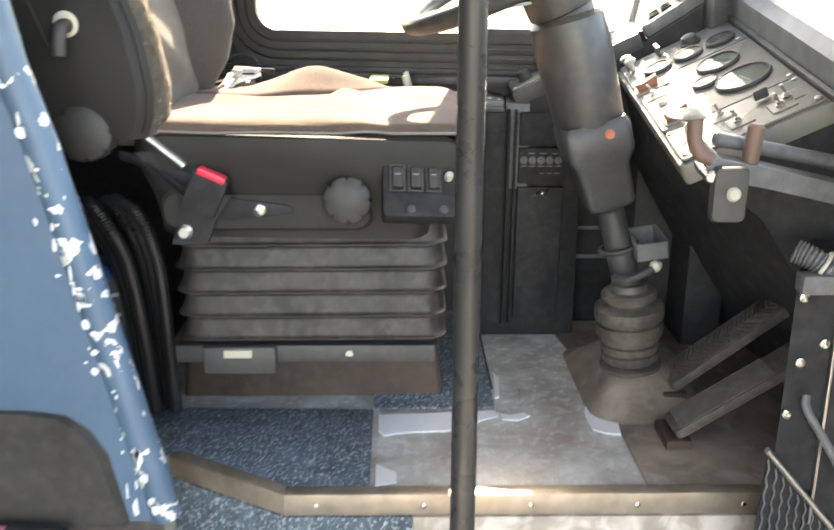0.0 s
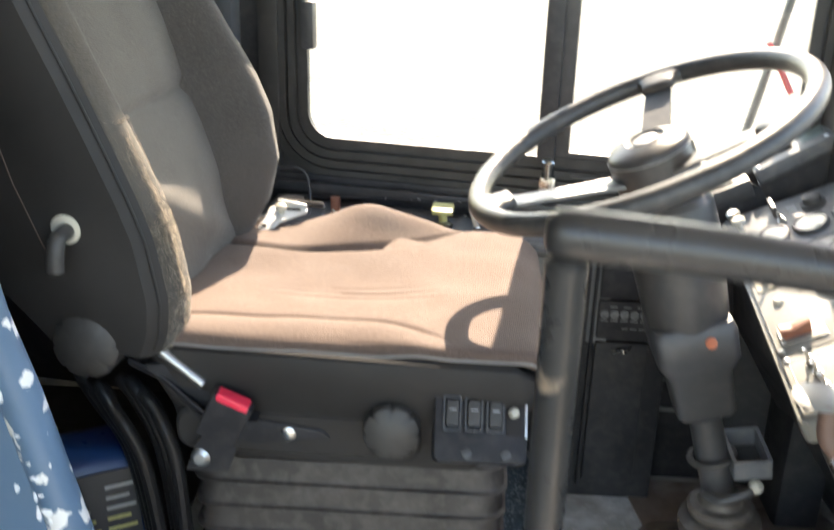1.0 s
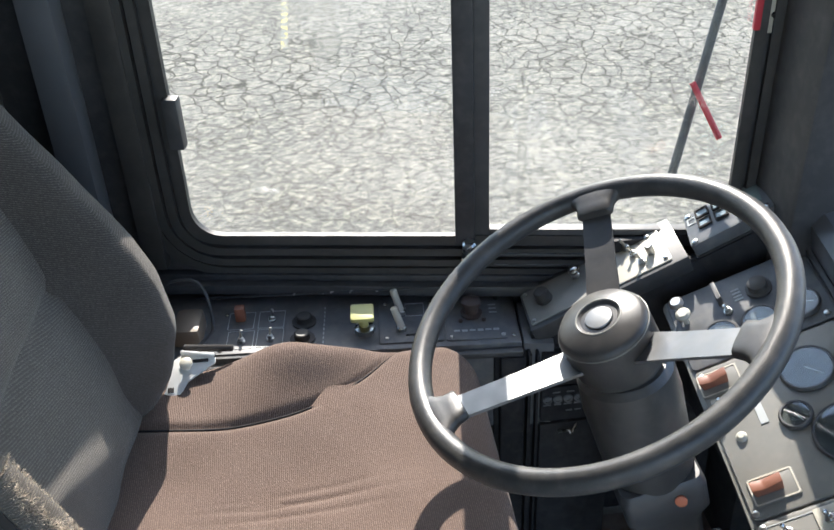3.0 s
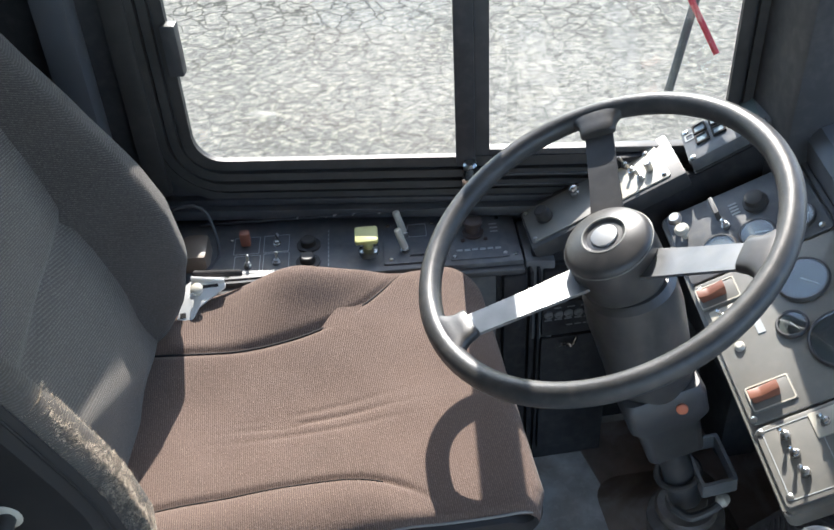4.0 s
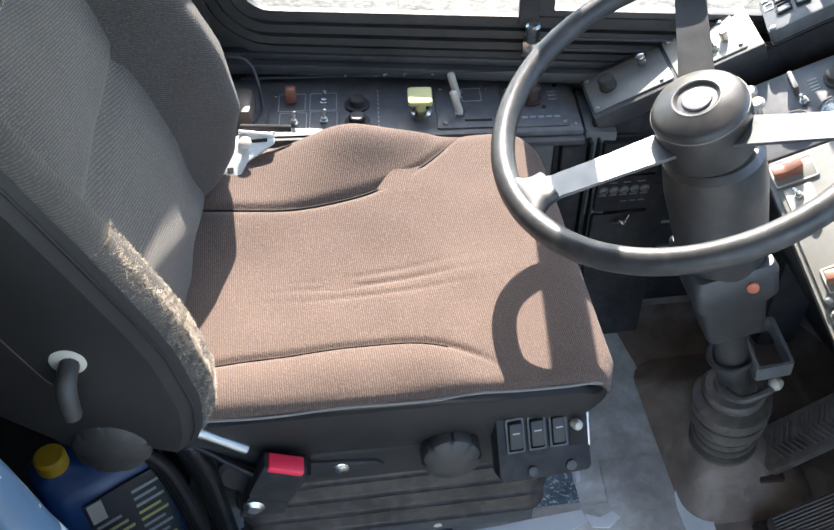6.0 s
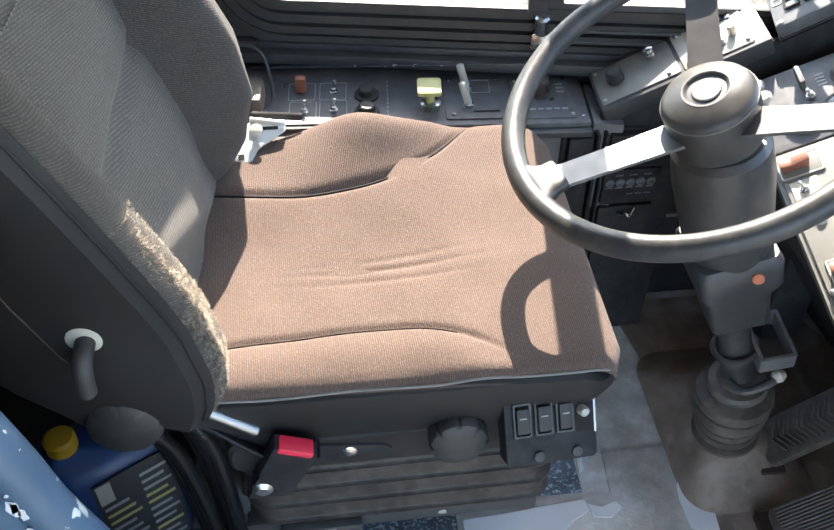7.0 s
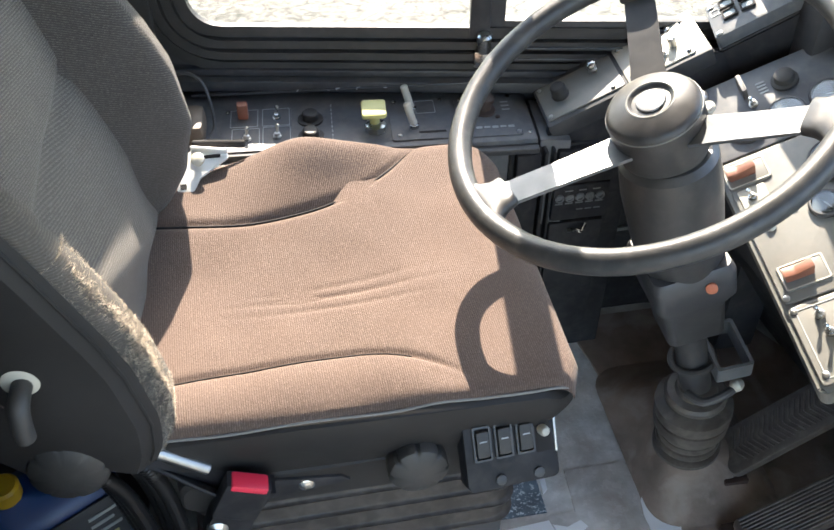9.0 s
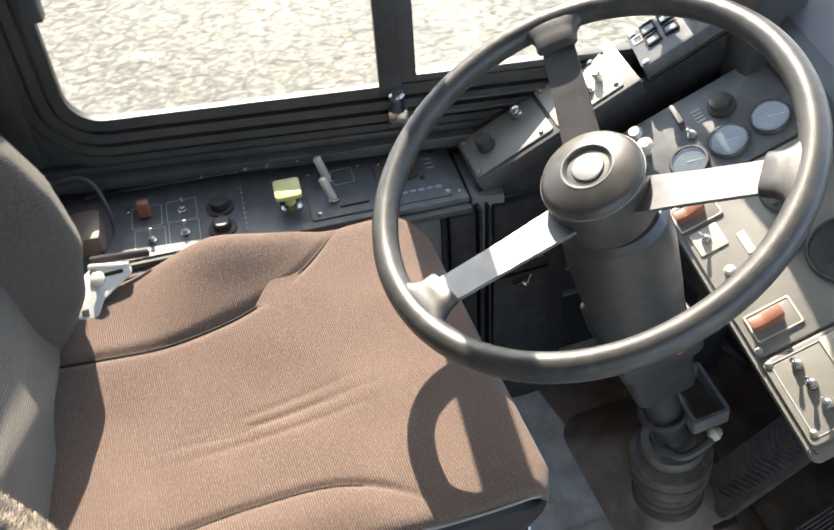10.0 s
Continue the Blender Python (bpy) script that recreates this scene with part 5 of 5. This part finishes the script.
def dtoggle(a, b, parent, plate=True, mat=None):
    if plate:
        part("switch_base", dash_plate(a - 0.017, a + 0.017, b - 0.015, b + 0.020, 0.002, 0.004, 0.002, 0.0005), mat or DASH, parent)
    return toggle(DPM @ Matrix.Translation((0, 0, 0.0055)), a, side * b, parent, 0.013, (0.1, 0.25))


dtoggle(0.294, 0.024, far_panel, True, CREAM)
for a, b, pl in ((0.105, 0.034, False), (0.079, 0.036, False), (0.053, 0.038, False), (0.105, 0.082, True), (0.060, 0.095, True), (0.052, 0.152, True), (0.070, 0.168, True)):
    dtoggle(a, b, near_panel, pl, CREAM if a > 0.1 else None)
part("printed_frame", frame_plate(rounded(0.094, 0.064, 0.002, 2, 0.074, side * 0.042), rounded(0.0915, 0.0615, 0.002, 2, 0.074, side * 0.042), DPM @ Matrix.Translation((0, 0, 0.0042)), 0.0006), PAINT, near_panel)
part("ignition_key", dash_plate(0.098, 0.101, 0.132, 0.152, 0.014, 0.006, 0.001, 0.0006), BLACK, near_panel)
DM5 = DPM @ Matrix.Translation((0, 0, 0.004))
for a, b, pn in ((0.032, 0.011, near_panel), (0.120, 0.009, near_panel), (0.140, 0.008, far_panel), (0.352, 0.010, far_panel), (0.030, 0.195, near_panel), (0.120, 0.195, near_panel), (0.140, 0.195, far_panel), (0.376, 0.190, top_panel), (0.486, 0.184, top_panel)):
    screw_at(DM5, a, side * b, pn, 0.0045)
part("pilot_lamp", lathe([(0.007, 0), (0.007, 0.003), (0.004, 0.006)], dsh(0.244, 0.028, 0.004), dw, 16), IVORY, far_panel, "small ivory lamp lens")
part("label_tag", dash_plate(0.252, 0.284, 0.056, 0.066, 0.001, 0.0042, 0.001, 0), PAINT, far_panel)
part("rotary_knob", lathe([(0.018, 0), (0.018, 0.004), (0.014, 0.006), (0.013, 0.014), (0.010, 0.016)], dsh(0.458, 0.128, 0.004), dw, 24), RUBBER, top_panel)
part("wing_knob", dash_plate(0.452, 0.484, 0.070, 0.077, 0.018, 0.006, 0.002, 0.001), BLACK, top_panel)
toggle(DPM @ Matrix.Translation((0, 0, 0.004)), 0.440, side * 0.078, top_panel, 0.008)
for k in range(4):
    part("printed_mark", dash_plate(0.452 + 0.006 * k, 0.455 + 0.006 * k, 0.092, 0.104, 0.0006, 0.0042, 0.0005, 0), PAINT, top_panel)
for a, b, mt in ((0.474, 0.018, CHROME), (0.450, 0.021, IVORY)):
    part("chrome_knob", lathe([(0.004, 0), (0.004, 0.014), (0.0105, 0.017), (0.0105, 0.021), (0.007, 0.024)], dsh(a, b, 0.004), dw, 18), mt, top_panel)

# ---- pedals ----
def pedal(name, label, y0, y1, x0, z0, x1, z1, lengthwise):
    th = thing(name, (x0, (y0 + y1) / 2, 0), label, "pedal")
    d = Vector((x1 - x0, 0, z1 - z0))
    m = axis_frame(Vector((x0, (y0 + y1) / 2, z0)), d.cross(Vector((0, 1, 0))).normalized() * (-1 if d.cross(Vector((0, 1, 0))).z < 0 else 1), d)
    part("pedal_plate", prism(rounded(d.length, y1 - y0, 0.012, 4, d.length / 2, 0), m, 0.016, 0.004), PATTERNTREAD, th)
    if lengthwise:
        for k in range(11):
            y = (y1 - y0) * (-0.42 + 0.084 * k)
            part("tread_rib", turned(box(d.length * 0.05, d.length * 0.74, y - 0.0016, y + 0.0016, 0.0155, 0.0190, 0.0008, 1), m), PATTERNTREAD, th)
        for q in (0.80, 0.86, 0.92):
            part("tread_bar", turned(box(d.length * q - 0.004, d.length * q + 0.004, -(y1 - y0) * 0.42, (y1 - y0) * 0.42, 0.0155, 0.0185, 0.0008, 1), m), PATTERNTREAD, th)
    else:
        for k in range(24):
            x = d.length * (0.08 + 0.034 * k)
            for sg in (-1, 1):
                rib = turned(box(-0.0016, 0.0016, 0.0, (y1 - y0) * 0.40, 0.0155, 0.0190, 0.0008, 1), Matrix.Rotation(radians(-28 * sg), 4, "Z") @ Matrix.Diagonal((1, sg, 1, 1)))
                bmesh.ops.recalc_face_normals(rib, faces=rib.faces)
                part("tread_rib", turned(rib, m @ Matrix.Translation((x, 0, 0))), PATTERNTREAD, th)
    part("pedal_hinge", box(x0 - 0.02, x0 + 0.02, y0 - 0.005, y1 + 0.005, 0.0, z0 + 0.002, 0.003), STEEL_DIRTY, th)
    part("pedal_arm", rod((x1 - 0.03, (y0 + y1) / 2, z1 - 0.04), (x1 + 0.09, (y0 + y1) / 2, z1 - 0.09), 0.012), BLACK, th)
    return th


pedal("brake_pedal", "worn black rubber brake pedal on the floor", 1.575, 1.652, 0.452, 0.035, 0.655, 0.192, False)
pedal("accelerator_pedal", "worn black ribbed accelerator pedal on the floor", 1.446, 1.512, 0.424, 0.016, 0.620, 0.146, True)

# ---- near edge of the cab: pole, hand rail, blue partition, door-side box ----
pole = thing("grab_pole", (0.058, 1.0, -0.2), "worn black grab pole with a bent top rail", "grab pole")
part("pole", rod((0.060, 1.000, -0.20), (0.057, 0.992, 0.785), 0.0128, 20), POLE, pole)
part("bent_rail", tube([(0.0435, 0.992, 0.800), (0.0455, 0.992, 0.7998), (0.050, 0.992, 0.7995), (0.060, 0.992, 0.799), (0.127, 0.994, 0.793), (0.209, 0.994, 0.784), (0.38, 0.997, 0.766), (0.55, 1.0, 0.748)], [0.007, 0.011, 0.0145, 0.0155, 0.0152, 0.015, 0.015, 0.015], 18), WORNRAIL, pole, "black rail worn to bare metal at the bend")
part("rail_post", rod((0.54, 1.0, -0.2), (0.55, 1.0, 0.75), 0.0128, 16), POLE, pole)

gate = thing("door_control", (0.44, 1.33, 0.3), "dusty door control lever on a steel bracket", "lever")
part("bracket_arm", loft([[(x, y, z) for y, z in ((1.296, zt), (1.320, zt + 0.004), (1.320, zt - 0.022), (1.296, zt - 0.026))] for x, zt in ((0.372, 0.500), (0.392, 0.482), (0.45, 0.472), (0.68, 0.420))]), CONSOLE, gate, "bent flat steel arm")
part("push_rod", rod((0.392, 1.335, 0.502), (0.68, 1.345, 0.445), 0.0095, 14), CONSOLE, gate, "dusty round rod")
part("lever_pivot", loft([[(x, 1.296 - d, z) for x, z in rounded(0.044 - q, 0.070 - q, 0.008, 4, 0.402, 0.440)] for d, q in ((0, 0), (0.010, 0), (0.013, 0.004))]), BLACK, gate, "worn black pivot plate")
part("bolt", lathe([(0.009, 0), (0.009, 0.004), (0.006, 0.007)], (0.405, 1.283, 0.442), (0, -1, 0), 16), CREAM, gate)
part("pivot_boss", rod((0.377, 1.335, 0.470), (0.377, 1.285, 0.462), 0.008, 14), CHROME, gate, "bright pivot boss")
part("crank", tube(smooth_line([(0.357, 1.305, 0.535), (0.358, 1.303, 0.505), (0.366, 1.300, 0.489), (0.380, 1.300, 0.482)], 5), 0.0095, 12), surface("rust_brown_lever", (0.14, 0.085, 0.065), 0.5), gate, "bent brown lever")
part("lever_disc", lathe([(0.024, 0), (0.027, 0.002), (0.024, 0.004)], (0.352, 1.318, 0.533), (-0.1, -0.1, 1), 28), DASH, gate, "flat pale lever plate")
part("stub", rod((0.431, 1.310, 0.474), (0.434, 1.306, 0.525), 0.0105, 16), surface("brown_grip", (0.16, 0.10, 0.08), 0.5), gate, "brown upright grip")

BP = [(-0.20, -0.27), (0.0, -0.297), (0.06, -0.308), (0.114, -0.322), (0.212, -0.343), (0.284, -0.360), (0.368, -0.378), (0.441, -0.395), (0.511, -0.411), (0.591, -0.434), (0.66, -0.446), (0.784, -0.474), (0.912, -0.503), (1.0, -0.535)]
partition = thing("partition", (-0.5, 1.28, -0.2), "chipped blue painted partition panel beside the seat", "partition")
zs = [b[0] for b in BP]
xs = [b[1] for b in BP]
part("panel", loft([[(x, y, z) for x, y in ((lerp(z, zs, xs) - 0.026, 1.290), (lerp(z, zs, xs) - 0.026, 1.262), (-1.9, 1.262), (-1.9, 1.290))] for z in np.linspace(0.0, 0.900, 24)]), BLUE, partition)
part("rolled_edge", tube([(lerp(z, zs, xs) - 0.020, 1.276, z) for z in np.linspace(0.0, 0.897, 40)], 0.0215, 14), CHIPPED, partition, "rolled edge with white paint chips")
part("kick_pad", loft([[(x - d, y, z) for x, y in ((-0.385, 1.2625), (-0.395, 1.250), (-0.99, 1.250), (-0.99, 1.2625))] for z, d in ((0.002, -0.024), (0.02, -0.020), (0.10, -0.004), (0.135, 0.016), (0.156, 0.045), (0.163, 0.09))]), surface("dark_kick_pad", (0.045, 0.041, 0.038), 0.5, vary=0.35, scale=12, dust=0.1), partition, "dark scuffed kick pad")
part("top_cap", rod((-0.5185, 1.276, 0.893), (-0.527, 1.276, 0.925), 0.0235, 18), BLACK, partition)
rnd = random.Random(11)
for k in range(60):
    z = 0.02 + 0.87 * rnd.random() ** 1.7
    x = lerp(z, zs, xs) - 0.024 - 0.035 * rnd.random() ** 2.6
    w, h = 0.0018 + 0.0045 * rnd.random() ** 1.5, 0.002 + 0.011 * rnd.random() ** 2.2
    pts = [(w * (0.6 + 0.6 * rnd.random()) * math.cos(2 * math.pi * j / 9), h * (0.6 + 0.6 * rnd.random()) * math.sin(2 * math.pi * j / 9)) for j in range(9)]
    part("paint_chip", prism(pts, axis_frame((x, 1.2622 if x < lerp(z, zs, xs) - 0.034 else 1.2548, z), (0, -1, 0)), 0.0009, 0), BARE, partition)

structure("aisle_platform", box(-1.9, -0.362, 1.16, 1.424, -0.20, -0.004, 0.004), DIRTYMAT, "dirty raised floor under the partition", "floor")
jug = thing("fluid_jug", (-0.529, 1.60, 0.006), "blue plastic fluid jug standing on the floor, yellow cap", "jug")
JT = axis_frame((-0.529, 1.600, 0.006), (0, 0, 1), (0.86, 0.51, 0))
part("jug_body", loft([[tuple(JT @ Vector((x + ox, y, z))) for x, y in rounded(0.165 * q, 0.110 * p, 0.026 * p, 6)] for z, q, p, ox in ((0.0, 0.90, 0.88, 0), (0.006, 0.98, 0.97, 0), (0.014, 1.0, 1.0, 0), (0.205, 1.0, 1.0, 0), (0.228, 0.97, 0.93, 0), (0.243, 0.84, 0.74, -0.006), (0.252, 0.42, 0.42, -0.040), (0.262, 0.18, 0.27, -0.045), (0.276, 0.18, 0.27, -0.045))]), BLUEJUG, jug)
part("cap", lathe([(0.019, 0), (0.0205, 0.002), (0.0205, 0.020), (0.017, 0.024)], JT @ Vector((-0.045, 0, 0.258)), (0, 0, 1), 24), surface("yellow_cap", (0.62, 0.36, 0.02), 0.4), jug, "bright yellow screw cap")
lab = part("label", turned(box(-0.040, 0.068, -0.0572, -0.0545, 0.020, 0.225, 0.001), JT), LABELPAPER, jug, "dark printed label")
part("white_corner", turned(box(-0.036, -0.016, -0.0582, -0.0570, 0.180, 0.222, 0), JT), IVORY, lab)
for k in range(11):
    for c0, c1 in ((-0.034, 0.012 - 0.006 * (k % 3)), (0.022, 0.062 - 0.008 * (k % 2))):
        if k < 9 or c0 > 0:
            part("printed_bar", turned(box(c0, c1, -0.0582, -0.0570, 0.028 + 0.017 * k, 0.034 + 0.017 * k, 0), JT), YELLOW if k in (2, 6, 7) else PAINT, lab)

unit = thing("door_side_unit", (0.56, 1.25, -0.2), "black steel housing with hoses beside the entrance step", "housing")
part("housing", loft([[(x, y, z) for x, y in ((0.545, 1.36), (0.90, 1.36), (0.90, 1.20), (0.474, 1.225))] for z in (-0.2, 0.352, 0.362)]), HOUSING, unit)
part("guard_edge", tube([(0.462, 1.222, 0.124), (0.516, 1.216, 0.062), (0.600, 1.206, -0.036)], 0.0045, 10), SILVER, unit, "bright guard edge")
guard = part("guard_panel", prism([(0.463, 0.118), (0.600, -0.040), (0.66, -0.19), (0.452, -0.19)], Matrix.Translation((0, 1.222, 0)) @ Matrix.Rotation(radians(90), 4, "X"), 0.004, 0), HOUSING, unit, "dark expanded metal guard")
for k in range(14):
    x = 0.462 + 0.011 * k
    top = 0.112 - 1.15 * (x - 0.463)
    part("mesh_strand", tube([(x + 0.003 * (n % 2), 1.215, top - (top + 0.19) * n / 24) for n in range(25)], 0.0014, 5), CONSOLE, guard)
part("housing_edge", box(0.468, 0.60, 1.196, 1.222, 0.340, 0.364, 0.004), CONSOLE, unit)
for x, z in ((0.482, 0.330), (0.488, 0.245), (0.480, 0.175), (0.515, 0.270)):
    part("screw", lathe([(0.006, 0), (0.006, 0.004), (0.003, 0.005)], (x, 1.2225, z), (0, -1, 0), 12), CHROME, unit)
part("panel_seam", box(0.524, 0.528, 1.214, 1.222, 0.02, 0.335, 0.001), SILVER, unit, "bare metal panel seam")
hose_way = smooth_line([(0.470, 1.236, 0.384), (0.490, 1.224, 0.376), (0.520, 1.212, 0.356), (0.60, 1.190, 0.322), (0.68, 1.18, 0.31)], 16)
part("hose", tube(hose_way, [0.0135 + 0.0014 * (1 if n % 3 else -1) for n in range(len(hose_way))], 12), CONSOLE, unit, "grey corrugated hose")
part("hose_strap", turned(tube([(0.0165 * math.cos(2 * math.pi * j / 18), 0.0165 * math.sin(2 * math.pi * j / 18), 0) for j in range(18)], 0.0028, 6, True), axis_frame(Vector((0.500, 1.220, 0.370)), (0.8, -0.4, -0.45))), IVORY, unit, "pale cable strap")
part("side_rail", tube(smooth_line([(0.497, 1.212, 0.205), (0.498, 1.205, 0.188), (0.525, 1.198, 0.145), (0.575, 1.185, 0.060)], 6), 0.0055, 10), CONSOLE, unit)

# outside mirror arm and red stripe seen past the front pane
mirror = thing("mirror_arm", on_wall(0.46, 0.60, 0.06), "grey outside mirror bracket with a red stripe", "mirror bracket")
part("arm", tube(smooth_line([on_wall(0.335, 0.60, 0.10), on_wall(0.365, 0.74, 0.13), on_wall(0.395, 0.90, 0.15), on_wall(0.405, 0.925, 0.15), on_wall(0.43, 0.915, 0.13), on_wall(0.46, 0.89, 0.05)], 6), 0.007, 10), CONSOLE, mirror)
part("red_stripe", tube([on_wall(0.358, 0.775, 0.12), on_wall(0.40, 0.70, 0.08)], 0.005, 8), REDPAINT, mirror, "red painted bar")

tagp = thing("pillar_tag", on_wall(0.425, 0.92), "pale tag plate and red strip on the front pillar", "tag")
part("plate", turned(box(0.414, 0.436, 0.895, 0.945, 0.0, 0.006, 0.001), WALL), CREAM, tagp)
part("rivet", lathe([(0.004, 0), (0.004, 0.003)], on_wall(0.425, 0.92, -0.006), WALL.to_3x3() @ Vector((0, 0, 1)), 12), SEAM, tagp)
part("red_strip", turned(box(0.400, 0.409, 0.90, 1.20, 0.0, 0.010, 0.002), WALL), REDPAINT, tagp, "faded red strip")

# small tool left on the raised floor by the partition
tool = thing("hand_tool", (-0.48, 1.225, -0.004), "slim black hand tool with a pink end on the floor", "tool")
part("shaft", rod((-0.512, 1.228, 0.0065), (-0.432, 1.222, 0.0065), 0.0100, 14), HOSEBLACK, tool)
part("pink_end", rod((-0.540, 1.230, 0.0065), (-0.511, 1.228, 0.0065), 0.0085, 14), surface("pink_plastic", (0.55, 0.16, 0.24), 0.45, vary=0.15), tool, "pink plastic end")
